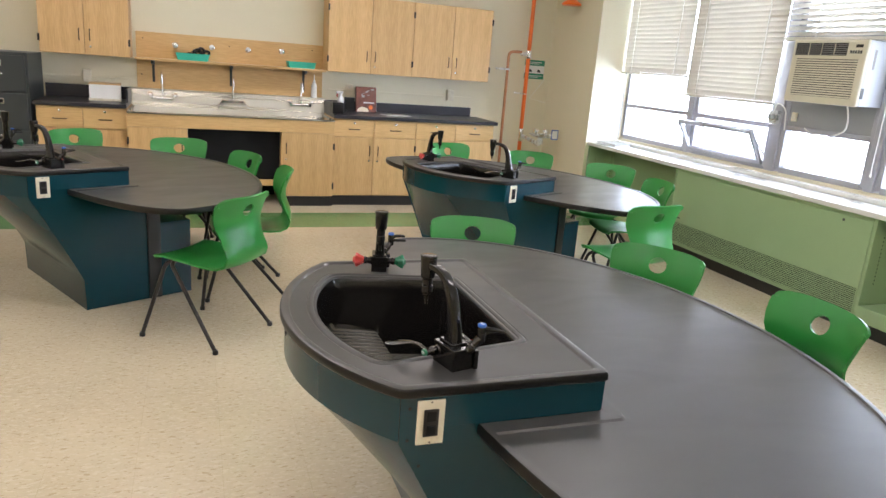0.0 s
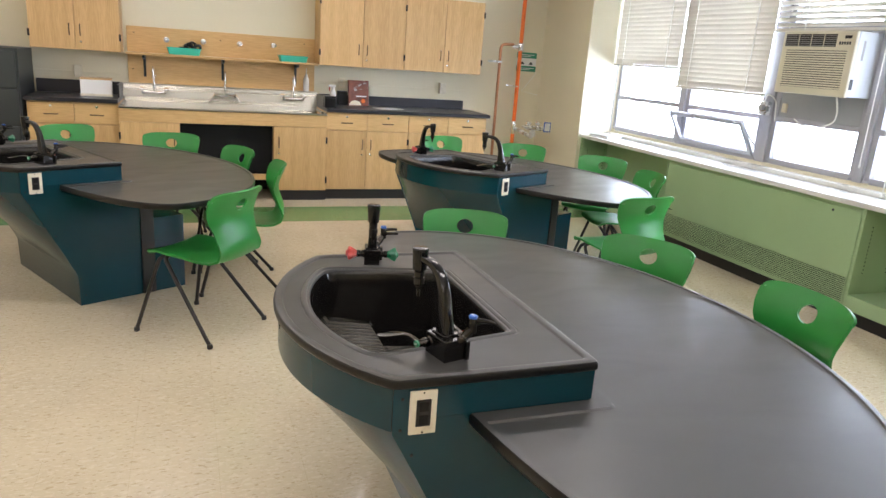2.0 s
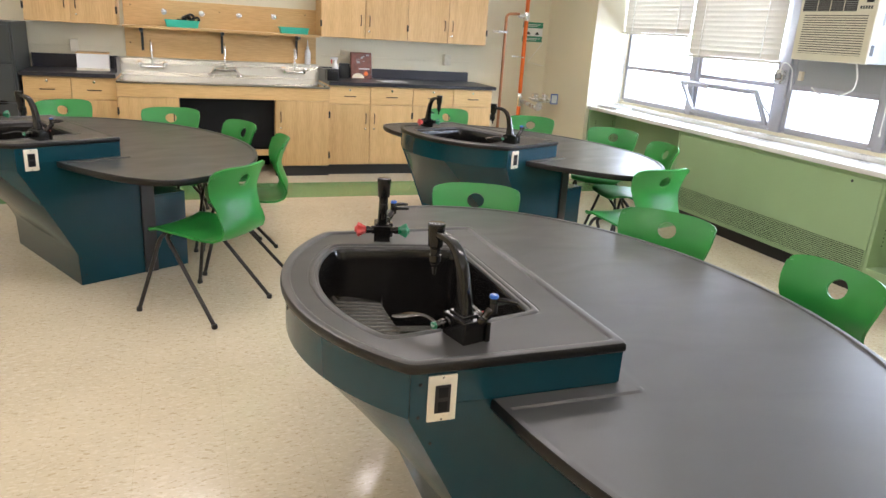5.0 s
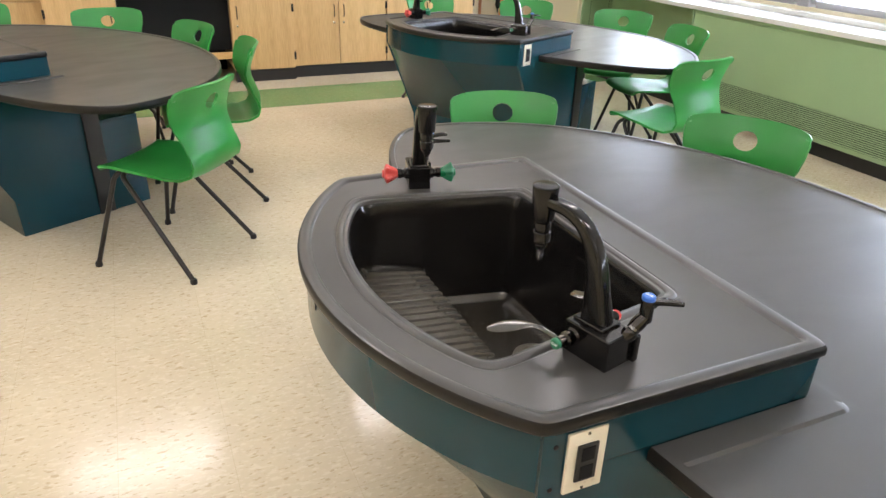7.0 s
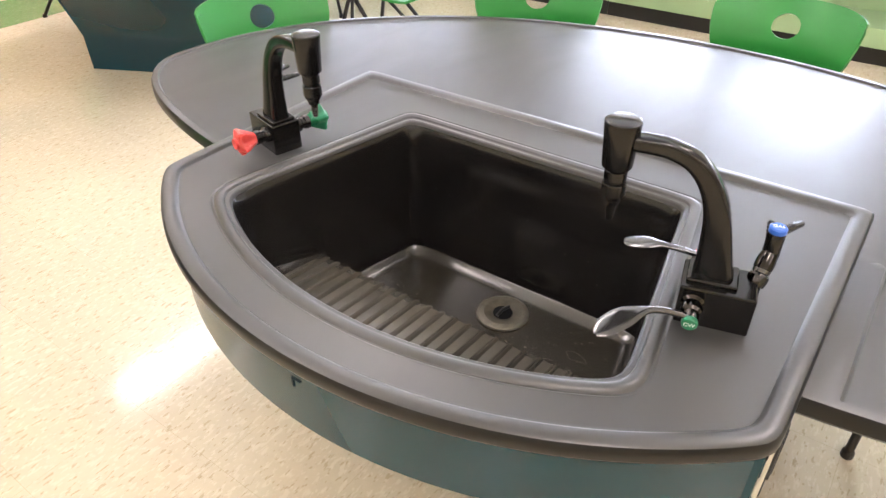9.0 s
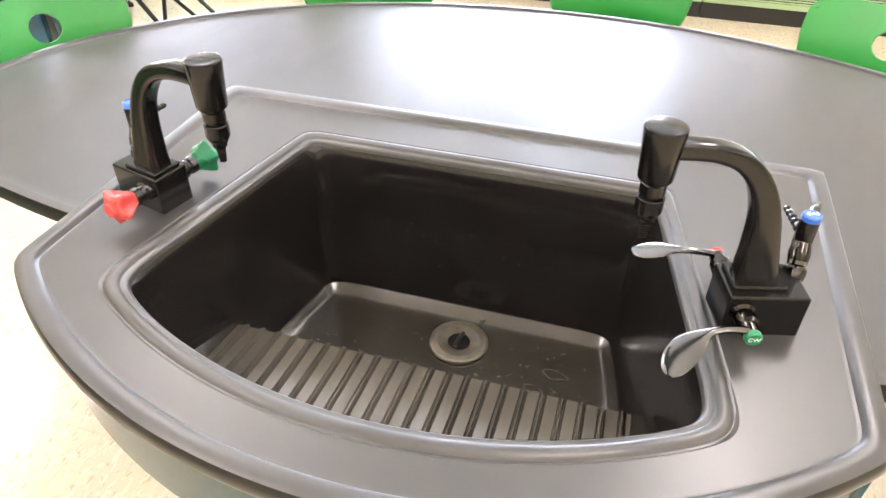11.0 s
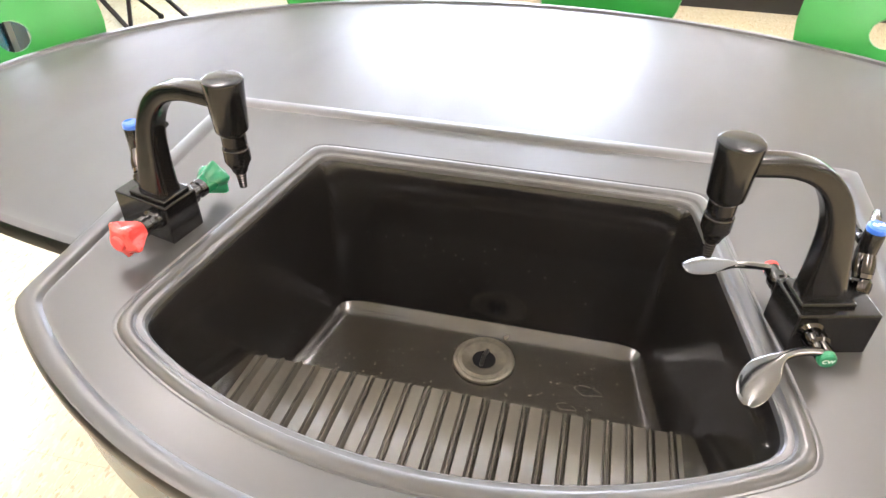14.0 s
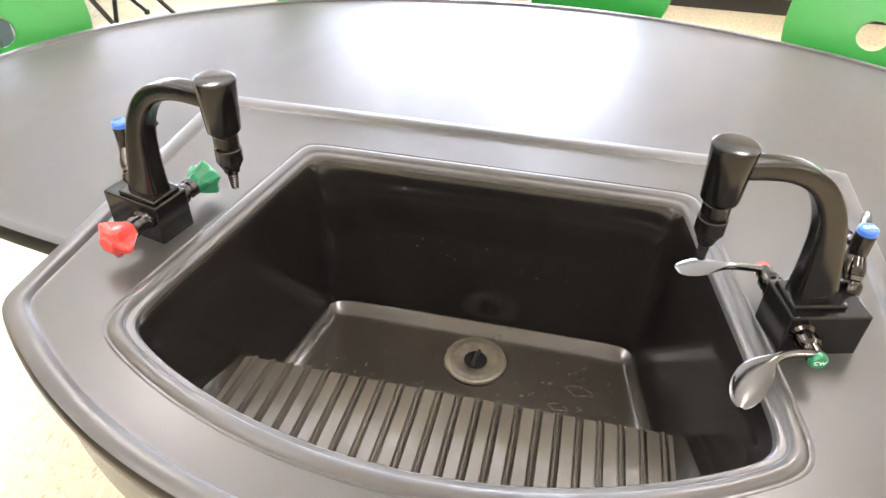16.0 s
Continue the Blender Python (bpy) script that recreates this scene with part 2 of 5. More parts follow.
BLUE = material("blue_plastic", (0.03, 0.13, 0.50), 0.3, vary=0.06, scale=20, bump=0.0)
TURQ = material("turquoise_plastic", (0.05, 0.50, 0.36), 0.4, vary=0.06)
IVORY = material("ivory_plate", (0.78, 0.70, 0.52), 0.35, vary=0.05, scale=12)
OUTLET = material("white_plate", (0.74, 0.69, 0.55), 0.3, vary=0.05, scale=12)
PAPER = material("white_paper", (0.8, 0.8, 0.78), 0.8, vary=0.04)
SIGN_GREEN = material("sign_green", (0.02, 0.22, 0.12), 0.5, vary=0.05)
BOOK = material("book_cover", (0.16, 0.05, 0.03), 0.35, vary=0.5, scale=18, fine=60, bump=0.0)
BRONZE = material("dark_bronze_pull", (0.05, 0.03, 0.015), 0.4, metal=0.5, vary=0.15)
CLEAR = material("milky_bottle", (0.72, 0.73, 0.72), 0.25, vary=0.04)
BRASS = material("worn_brass", (0.17, 0.155, 0.12), 0.45, metal=0.6, vary=0.35, scale=40)
DRIED = material("dried_residue", (0.11, 0.10, 0.088), 0.7, vary=0.4, scale=60)
SKY_BOARD = glow("overcast_sky", (0.93, 0.97, 1.0), 3.5)
TUBE = glow("lit_diffuser", (1.0, 0.93, 0.84), 9.0)
GLASS = bpy.data.materials.new("window_glass")
GLASS.use_nodes = True
gb = GLASS.node_tree.nodes["Principled BSDF"]
gb.inputs["Transmission Weight"].default_value, gb.inputs["Roughness"].default_value, gb.inputs["IOR"].default_value = 1.0, 0.0, 1.1


# ---- mesh helpers ----
def part(name, bm, mat, parent=None, label="", smooth=False, crisp=0.7):
    """Links a bmesh as ONE mesh object under a thing or a part."""
    me = bpy.data.meshes.new(name)
    bmesh.ops.recalc_face_normals(bm, faces=bm.faces)
    if smooth:
        for f in bm.faces:
            f.smooth = True
        for e in bm.edges:
            if len(e.link_faces) == 2 and e.calc_face_angle() > crisp:
                e.smooth = False
    bm.to_mesh(me)
    bm.free()
    me.materials.append(mat)
    ob = new(name, me)
    ob.parent = parent
    if label:
        ob["label"] = label
    return ob


def thing(name, label, category, m=None, group=""):
    ob = tagged(new(name), label, category, group)
    ob.empty_display_size = 0.1
    if m is not None:
        ob.matrix_basis = m
    return ob


def setting(name, bm, mat, label, category):
    return tagged(part(name, bm, mat), label, category, kind="structure")


def box(bm, x0, x1, y0, y1, z0, z1, bevel=0.0, seg=2, m=None):
    vs = [bm.verts.new(p) for p in ((x0, y0, z0), (x1, y0, z0), (x1, y1, z0), (x0, y1, z0), (x0, y0, z1), (x1, y0, z1), (x1, y1, z1), (x0, y1, z1))]
    fs = [bm.faces.new([vs[i] for i in q]) for q in ((3, 2, 1, 0), (4, 5, 6, 7), (0, 1, 5, 4), (1, 2, 6, 5), (2, 3, 7, 6), (3, 0, 4, 7))]
    out = list(vs)
    if bevel:
        es = list({e for f in fs for e in f.edges})
        r = bmesh.ops.bevel(bm, geom=es, offset=bevel, segments=seg, affect="EDGES", profile=0.5)
        out = [v for v in set(r["verts"]) | set(vs) if v.is_valid]
    if m is not None:
        bmesh.ops.transform(bm, matrix=m, verts=out)
    return bm


def boxed(*a, **k):
    return box(bmesh.new(), *a, **k)


def tube(bm, path, radii, n=12, caps=True, squash=None):
    """A round rod along a path; radii: one or one for each point. squash: (across, along) factors of the section."""
    pts = [Vector(p) for p in path]
    rr = radii if isinstance(radii, (list, tuple)) else [radii] * len(pts)
    rings, side = [], None
    for i, p in enumerate(pts):
        d = (pts[min(i + 1, len(pts) - 1)] - pts[max(i - 1, 0)]).normalized()
        if side is None:
            side = d.cross(Vector((0, 0, 1)))
            if side.length < 0.05:
                side = Vector((1, 0, 0)) - d * d.x
        side = (side - d * side.dot(d)).normalized()
        up = d.cross(side)
        sq = squash or (1, 1)
        rings.append([bm.verts.new(p + rr[i] * (math.cos(a) * side * sq[0] + math.sin(a) * up * sq[1])) for a in (2 * math.pi * k / n for k in range(n))])
    for a, b in zip(rings, rings[1:]):
        for k in range(n):
            bm.faces.new((a[k], a[(k + 1) % n], b[(k + 1) % n], b[k]))
    if caps:
        bm.faces.new(rings[0][::-1])
        bm.faces.new(rings[-1])
    return bm


def bend(path, r=0.05, n=6):
    """Rounds the inner corners of a path."""
    pts = [Vector(p) for p in path]
    out = [pts[0]]
    for a, b, c in zip(pts, pts[1:], pts[2:]):
        u, w = (a - b), (c - b)
        k = min(r, u.length * 0.45, w.length * 0.45)
        p, q = b + u.normalized() * k, b + w.normalized() * k
        for i in range(n + 1):
            t = i / n
            out.append(p * (1 - t) ** 2 + b * 2 * t * (1 - t) + q * t * t)
    return out + [pts[-1]]


def lathe(bm, profile, m=None, n=24):
    """Turns (radius, height) pairs round z."""
    m = m or Matrix()
    rings = [[bm.verts.new(m @ Vector((r * math.cos(2 * math.pi * k / n), r * math.sin(2 * math.pi * k / n), z))) for k in range(n)] for r, z in profile]
    for a, b in zip(rings, rings[1:]):
        for k in range(n):
            bm.faces.new((a[k], a[(k + 1) % n], b[(k + 1) % n], b[k]))
    bm.faces.new(rings[0][::-1])
    bm.faces.new(rings[-1])
    return bm


def prism(bm, outline, z0, z1, axis=2):
    """A plate of an outline (2D points) between two levels along an axis."""
    def place(p, h):
        return {2: (p[0], p[1], h), 1: (p[0], h, p[1]), 0: (h, p[0], p[1])}[axis]
    lo = [bm.verts.new(place(p, z0)) for p in outline]
    hi = [bm.verts.new(place(p, z1)) for p in outline]
    n = len(outline)
    for k in range(n):
        bm.faces.new((lo[k], lo[(k + 1) % n], hi[(k + 1) % n], hi[k]))
    bm.faces.new(lo[::-1])
    bm.faces.new(hi)
    return bm


def aim(p, q):
    """The pose at p whose z points to q."""
    d = Vector(q) - Vector(p)
    return Matrix.Translation(p) @ d.to_track_quat("Z", "Y").to_matrix().to_4x4()


# ---- the room ----
NORTH, EAST, WEST, SOUTH, CEILING = 8.10, 4.37, -4.6, -3.6, 3.0

setting("floor", boxed(WEST - 0.2, EAST + 0.2, SOUTH - 0.2, 6.49, -0.12, 0.0), FLOOR, "polished cream vinyl tile floor with brown flecks", "floor")
setting("floor_band", boxed(WEST - 0.2, EAST + 0.2, 6.49, 7.09, -0.12, 0.0), GREEN_FLOOR, "band of green vinyl floor tiles along the cabinets", "floor")
setting("floor_edge", boxed(WEST - 0.2, EAST + 0.2, 7.09, NORTH + 0.2, -0.12, 0.0), FLOOR, "cream vinyl floor strip beside the cabinets", "floor")
setting("wall_north", boxed(WEST - 0.2, 3.985, NORTH, NORTH + 0.2, 0, CEILING), WALL, "cream painted plaster wall behind the cabinets", "wall")
setting("wall_west", boxed(WEST - 0.2, WEST, SOUTH, NORTH, 0, CEILING), WALL, "cream painted plaster wall", "wall")
setting("wall_south", boxed(WEST - 0.2, EAST + 0.2, SOUTH - 0.2, SOUTH, 0, CEILING), WALL, "cream painted plaster wall", "wall")
setting("wall_pier", prism(bmesh.new(), [(3.985, NORTH + 0.2), (3.985, NORTH), (3.96, 7.02), (EAST + 0.2, 7.02), (EAST + 0.2, NORTH + 0.2)], 0, CEILING), WALL, "cream painted wall pier beside the windows", "wall")
setting("wall_east_low", boxed(EAST, EAST + 0.2, SOUTH, 7.02, 0, 0.874), WALL, "cream painted wall under the windows", "wall")
setting("wall_east_high", boxed(EAST, EAST + 0.2, SOUTH, 7.02, 2.545, CEILING), WALL, "cream painted wall over the windows", "wall")
setting("ceiling", boxed(WEST - 0.2, EAST + 0.2, SOUTH - 0.2, NORTH + 0.2, CEILING, CEILING + 0.15), CEIL, "white ceiling", "ceiling")
setting("baseboard", boxed(3.06, 3.975, NORTH - 0.012, NORTH, 0, 0.1), RUBBER, "black vinyl baseboard along the wall", "baseboard")

# fluorescent fittings on the ceiling, two rows of tubes running east and west
for fx in (-2.95, -0.5, 1.95):
    for fy in (-1.2, 1.25, 3.7, 6.16):
        lamp = thing("ceiling_light", "white ceiling light fitting with a lit diffuser", "ceiling light", pose(fx, fy, CEILING), "ceiling lights")
        part("housing", boxed(-0.6, 0.6, -0.14, 0.14, -0.05, 0.0, 0.008), WHITE, lamp)
        part("diffuser", boxed(-0.57, 0.57, -0.11, 0.11, -0.105, -0.0502, 0.004), TUBE, lamp, "lit diffuser")
        area("tube_light", pose(fx, fy, CEILING - 0.112, 0, 0, 0), 1.1, 0.2, TUBE_POWER, (1.0, 0.93, 0.84))

# windows: bays between mullions, each with a fixed pane over a low vent
# the last three bays are unseen, added for the daylight they give
BAYS = [(7.02, 5.92), (5.855, 4.865), (4.767, 3.922), (3.845, 2.844), (2.767, 1.776), (1.70, 0.71), (0.63, -0.36), (-0.44, -1.43)]
for i, (ya, yb) in enumerate(BAYS):
    win = tagged(new("window_%d" % (i + 1)), "aluminium framed classroom window, bright daylight outside", "window", kind="structure")
    x0, x1 = EAST + 0.02, EAST + 0.08
    bm = bmesh.new()
    for a, b, c, d in ((ya - 0.045, ya, 0.893, 2.545), (yb, yb + 0.045, 0.893, 2.545), (yb + 0.045, ya - 0.045, 0.874, 0.918), (yb + 0.045, ya - 0.045, 2.505, 2.545), (yb + 0.045, ya - 0.045, 1.214, 1.253)):
        box(bm, x0, x1, a, b, c, d, 0.004)
    part("window_frame", bm, ALU, win)
    for z0, z1 in ((0.918, 1.214), (1.253, 2.505)):
        if i == 2 and z0 > 1:
            part("infill_panel", boxed(x0 + 0.01, x1 - 0.01, yb + 0.045, ya - 0.045, z0, 1.942, 0.002), GREY_PANEL, win, "grey infill panel round the air conditioner")
            z0 = 1.942
        if i == 1 and z0 < 1:
            continue
        pane = part("pane", boxed(x0 + 0.028, x0 + 0.034, yb + 0.045, ya - 0.045, z0, z1), GLASS, win)
        pane.visible_shadow = False
    area("window_light", pose(EAST + 0.16, (ya + yb) / 2, 1.73, 0, 90, 0), 1.61, ya - yb, WINDOW_POWER * (1.6 if i < 2 else 0.9) * (ya - yb), (0.74, 0.87, 1.0))
for i, (a, b) in enumerate(zip(BAYS, BAYS[1:])):
    setting("trim_mullion_%d" % (i + 1), boxed(EAST + 0.0, EAST + 0.1, b[0], a[1], 0.874, 2.545, 0.006), ALU, "grey aluminium window mullion", "mullion")
setting("wall_east_end", boxed(EAST, EAST + 0.2, SOUTH, BAYS[-1][1], 0.874, 2.545), WALL, "cream painted wall beside the windows", "wall")

# bright overcast sky and distance outside, behind everything
tagged(part("backdrop", boxed(9.0, 9.05, -14.0, 22.0, -6.0, 14.0), SKY_BOARD), "plain white bright sky outside the windows", "backdrop", kind="structure")

# a hopper vent leaning into the room on two stays
vent = thing("hopper_vent", "open aluminium hopper window leaning inwards", "window vent", pose(EAST + 0.02, 5.37, 0.923) @ Matrix.Scale(1.03, 4))
lean = pose(0, 0, 0, 0, -31, 0)
bm = bmesh.new()
for a, b, c, d in ((-0.46, -0.425, 0, 0.31), (0.425, 0.46, 0, 0.31), (-0.425, 0.425, 0, 0.035), (-0.425, 0.425, 0.275, 0.31)):
    box(bm, -0.03, 0.0, a, b, c, d, 0.003, m=lean)
part("frame", bm, ALU, vent)
part("pane", box(bmesh.new(), -0.018, -0.013, -0.425, 0.425, 0.035, 0.275, m=lean), GLASS, vent).visible_shadow = False
top = lean @ Vector((-0.015, 0, 0.3))
for s in (-0.463, 0.463):
    part("stay", tube(bmesh.new(), [(top.x, s, top.z - 0.03), (0.0, s, 0.06)], 0.006, 8), ALU, vent)
part("latch", boxed(top.x - 0.03, top.x, 0.1, 0.13, top.z - 0.03, top.z + 0.01, 0.003), ALU, vent)


# ---- laboratory table ----
DECK, TOP = 0.822, 0.713
R_OUT, C_OUT = 0.7326, -0.745 + 0.7326
R_IN, C_IN = 0.628, -0.640 + 0.628


def ray_shape(theta, centre, planes, circle, power, inset):
    """How far a ray from the centre goes inside half planes (nx, ny, d) and a circle, drawn in by an inset; a soft minimum rounds the corners."""
    cx, cy = centre
    dx, dy = math.cos(theta), math.sin(theta)
    total = 0.0
    for nx, ny, d in planes:
        s = nx * dx + ny * dy
        if s > 1e-6:
            total += (s / (d - inset - nx * cx - ny * cy)) ** power
    ox, r = circle
    bx = cx - ox
    h = bx * dx + cy * dy
    t = -h + math.sqrt(max(h * h - (bx * bx + cy * cy - (r - inset) ** 2), 1e-9))
    total += (1 / t) ** power
    return total ** (-1 / power)


CENTRE = (-0.30, 0.0)
DECK_PLANES = ((1, 0, 0.0), (0, 1, 0.508), (0, -1, 0.508))
SLANT = Vector((0.075, 0.388)).normalized()
WELL_PLANES = ((1, 0, -0.142), (SLANT.x, SLANT.y, SLANT.x * -0.142 + SLANT.y * 0.28), (SLANT.x, -SLANT.y, SLANT.x * -0.142 + SLANT.y * 0.262))
ANGLES = [2 * math.pi * k / 288 for k in range(288)]


def deck_ring(inset, z):
    return [(CENTRE[0] + r * math.cos(a), CENTRE[1] + r * math.sin(a), z) for a in ANGLES for r in (ray_shape(a, CENTRE, DECK_PLANES, (C_OUT, R_OUT), 90, inset),)]


def well_ring(inset, z, front=None, power=26):
    planes = WELL_PLANES if front is None else WELL_PLANES + ((-1, 0, front),)
    return [(CENTRE[0] + r * math.cos(a), CENTRE[1] + r * math.sin(a), z) for a in ANGLES for r in (ray_shape(a, CENTRE, planes, (C_IN, R_IN), power, inset),)]


def loft(bm, rings, cap=False):
    made = [[bm.verts.new(p) for p in ring] for ring in rings]
    n = len(made[0])
    for a, b in zip(made, made[1:]):
        for k in range(n):
            bm.faces.new((a[k], a[(k + 1) % n], b[(k + 1) % n], b[k]))
    if cap:
        bm.faces.new(made[-1])
    return bm


def oval(inset, stop):
    """The table's outline from the notch's near corner round to its far corner, where it meets the level stop."""
    b, right, left, mid = 1.225 - inset, 0.905 - inset, 0.37 - inset, 0.0
    pts = [(mid + right * math.cos(a), b * math.sin(a)) for a in (-math.pi / 2 + math.pi * k / 140 for k in range(141))]
    tail = []
    for k in range(1, 41):
        v = stop + (b - stop) * math.cos(k / 40 * math.pi / 2) ** 1.5
        tail.append((mid - left * (1 - (v / b) ** 2.2) ** (1 / 2.2), v))
    return [(u, -v) for u, v in tail[::-1]] + pts + tail


def lab_table(m, label):
    t = thing("lab_table", label, "laboratory table", m, "lab tables")
    # oval top, notched for the sink deck
    bm = bmesh.new()
    rings = []
    for inset, gap, z in ((0.006, -0.003, TOP - 0.03), (0.0, -0.003, TOP - 0.022), (0.0, -0.003, TOP - 0.004), (0.004, -0.002, TOP + 0.003), (0.010, 0.034, TOP + 0.0042), (0.0195, 0.045, TOP + 0.004), (0.0235, 0.050, TOP - 0.0008), (0.0245, 0.052, TOP - 0.001), (0.045, 0.07, TOP - 0.001)):
        n = 0.505 + gap
        e = oval(inset, n)
        g = gap - 0.012 if gap < 0.01 else gap - 0.014
        r = 0.002 if gap < 0.01 else 0.02
        arc = [(g - r + r * math.sin(k * math.pi / 12), n - r + r * math.cos(k * math.pi / 12)) for k in range(7)]
        rings.append([(u, v, z) for u, v in e + arc] + [(u, -v, z) for u, v in arc[::-1]])
    loft(bm, rings[3:], cap=True)
    part("tabletop", bm, EPOXY, t, "dark grey resin top with a raised edge", smooth=True, crisp=0.6)
    bm = loft(bmesh.new(), rings[3::-1], cap=True)
    part("table_edge", bm, EDGE, t, "black resin edge", smooth=True, crisp=0.6)
    # sink deck with raised outer and inner rims
    lip = loft(bmesh.new(), [deck_ring(i, z) for i, z in ((0.012, DECK - 0.025), (0.004, DECK - 0.0245), (0.001, DECK - 0.021), (0.0, DECK - 0.018), (0.0, DECK - 0.010), (0.001, DECK - 0.005), (0.0035, DECK - 0.001))])
    part("deck_edge", lip, EDGE, t, "glossy black deck edge", smooth=True, crisp=0.6)
    bm = bmesh.new()
    loft(bm, [deck_ring(i, z) for i, z in ((0.0035, DECK - 0.001), (0.007, DECK + 0.001), (0.016, DECK + 0.0012), (0.022, DECK + 0.001), (0.025, DECK - 0.0005), (0.0285, DECK - 0.0046), (0.031, DECK - 0.0052), (0.034, DECK - 0.005), (0.0345, DECK - 0.005), (0.05, DECK - 0.005))]
         + [well_ring(i, z) for i, z in ((-0.042, DECK - 0.005), (-0.0305, DECK - 0.005), (-0.030, DECK - 0.005), (-0.028, DECK - 0.0062), (-0.0255, DECK - 0.0062), (-0.023, DECK - 0.003), (-0.019, DECK - 0.0012), (-0.014, DECK - 0.0012), (-0.0105, DECK - 0.003), (-0.0085, DECK - 0.0062), (-0.006, DECK - 0.0068), (-0.003, DECK - 0.0068), (-0.001, DECK - 0.0085), (0.001, DECK - 0.014), (0.002, DECK - 0.018))])
    part("sink_deck", bm, EPOXY, t, "dark grey moulded sink deck", smooth=True, crisp=0.5)
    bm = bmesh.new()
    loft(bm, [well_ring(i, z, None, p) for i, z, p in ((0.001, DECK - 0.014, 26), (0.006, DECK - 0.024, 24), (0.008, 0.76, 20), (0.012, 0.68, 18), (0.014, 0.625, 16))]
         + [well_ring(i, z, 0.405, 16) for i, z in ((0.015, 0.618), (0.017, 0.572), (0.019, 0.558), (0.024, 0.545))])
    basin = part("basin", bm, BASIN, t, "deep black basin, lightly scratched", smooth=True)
    # floor and cove: the lighter colour stands in for light they catch
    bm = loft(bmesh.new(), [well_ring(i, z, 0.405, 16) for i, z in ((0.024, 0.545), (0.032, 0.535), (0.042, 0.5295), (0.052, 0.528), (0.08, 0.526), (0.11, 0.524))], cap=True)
    part("basin_floor", bm, SCUFFED_LIT, basin, "scuffed black basin floor, coloured lighter for reflected light", smooth=True)
    # ribbed draining ledge along the basin's curved front
    def front(v, inset=0.013):
        return C_IN - math.sqrt((R_IN - inset) ** 2 - v * v)
    RIB_END = 0.281

    def ledge_row(v):
        p = ((v + 0.309) / 0.0268) % 1.0 * 0.0268
        if -RIB_END < v < 0.306:
            h = -0.0060 * max(0.0, 1 - abs(p - 0.0092) / 0.0021) ** 0.6 + 0.0040 * max(0.0, 1 - abs(p - 0.0126) / 0.0030) ** 0.7 - 0.0035 * max(0.0, 1 - abs(p - 0.0164) / 0.0014) ** 0.7
        else:
            k = (v - 0.306) / 0.046 if v > 0 else (-v - RIB_END) / 0.052
            h = 0.034 * k ** 3
        f, s = front(v), -0.388
        return ((f, v, 0.668 + h * 0.2), (f + 0.014, v, 0.648 + h), (f * 0.5 + s * 0.5, v, 0.638 + h), (s - 0.008, v, 0.628 + h), (s, v, 0.622 + h), (s + 0.004, v, 0.55), (s + 0.010, v, 0.526))
    # ribs and ends take the lightened resins, their sheen put into the colour
    for name, lo, hi, mat, words in (("draining_ledge", -RIB_END, 0.306, WORN_LIT, "ribbed black draining ledge"), ("ledge_end", 0.306, 0.352, SCUFFED_LIT, "smooth glossy end of the ledge"), ("ledge_end", -0.334, -RIB_END, SCUFFED_LIT, "smooth glossy end of the ledge")):
        n = 900 if mat is WORN_LIT else 24
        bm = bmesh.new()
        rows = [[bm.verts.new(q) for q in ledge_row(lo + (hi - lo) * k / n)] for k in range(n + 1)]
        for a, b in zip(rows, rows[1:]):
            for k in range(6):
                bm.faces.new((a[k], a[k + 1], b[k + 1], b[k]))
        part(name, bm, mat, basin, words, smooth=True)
    # drain: flange, black disc in place of the shaded throat, a cross bar
    bm = bmesh.new()
    lathe(bm, ((0.050, 0.526), (0.049, 0.530), (0.045, 0.5312), (0.042, 0.5306), (0.036, 0.5315), (0.026, 0.529), (0.021, 0.5275), (0.0205, 0.5268)), pose(-0.236, 0, 0), 40)
    part("drain_flange", bm, BRASS, basin, "worn metal drain flange")
    bm = bmesh.new()
    lathe(bm, ((0.0185, 0.5282), (0.0185, 0.5295), (0.001, 0.5296)), pose(-0.236, 0, 0), 28)
    part("drain_throat_shade", bm, DARK, basin)
    part("drain_bar", tube(bmesh.new(), [(-0.253, 0.002, 0.533), (-0.236, 0.0, 0.537), (-0.219, -0.003, 0.533)], 0.0035, 8), BLACK, basin)
    # dried splashes on the basin's floor
    rng = random.Random(5)
    bm = bmesh.new()
    for _ in range(150):
        u, v, s = rng.uniform(-0.37, -0.18), rng.uniform(-0.24, 0.26), rng.uniform(0.0006, 0.0016)
        lathe(bm, ((s, 0.5268), (s * 0.6, 0.5275)), pose(u, v, 0, 0, 0, rng.uniform(0, 90)), 6)
    for _ in range(50):
        v, z, s = rng.uniform(-0.2, 0.26), rng.uniform(0.57, 0.70), rng.uniform(0.0006, 0.0014)
        lathe(bm, ((s, 0), (s * 0.6, 0.0006)), pose(-0.1545 - (0.70 - z) * 0.03, v, z, 0, -90, 0), 6)
    tagged(part("splash_marks", bm, DRIED, basin, "dried splash marks"), kind="stuff")
    # dried water rings and smears
    for u, v, ru, rv in ((-0.262, -0.168, 0.009, 0.020), (-0.30, -0.138, 0.006, 0.016), (-0.215, -0.225, 0.012, 0.005)):
        ph = rng.uniform(0, 6)
        path = [(u + ru * math.cos(a) * (1 + 0.22 * math.sin(3 * a + ph)), v + rv * math.sin(a) * (1 + 0.25 * math.sin(2 * a + ph)), 0.5272) for a in (2 * math.pi * k / 36 for k in range(34))]
        part("water_mark", tube(bmesh.new(), path, [0.0001 + 0.00035 * abs(math.sin(k * 0.7 + ph)) for k in range(34)], 5, squash=(1, 0.35)), DRIED, basin, "dried water ring")
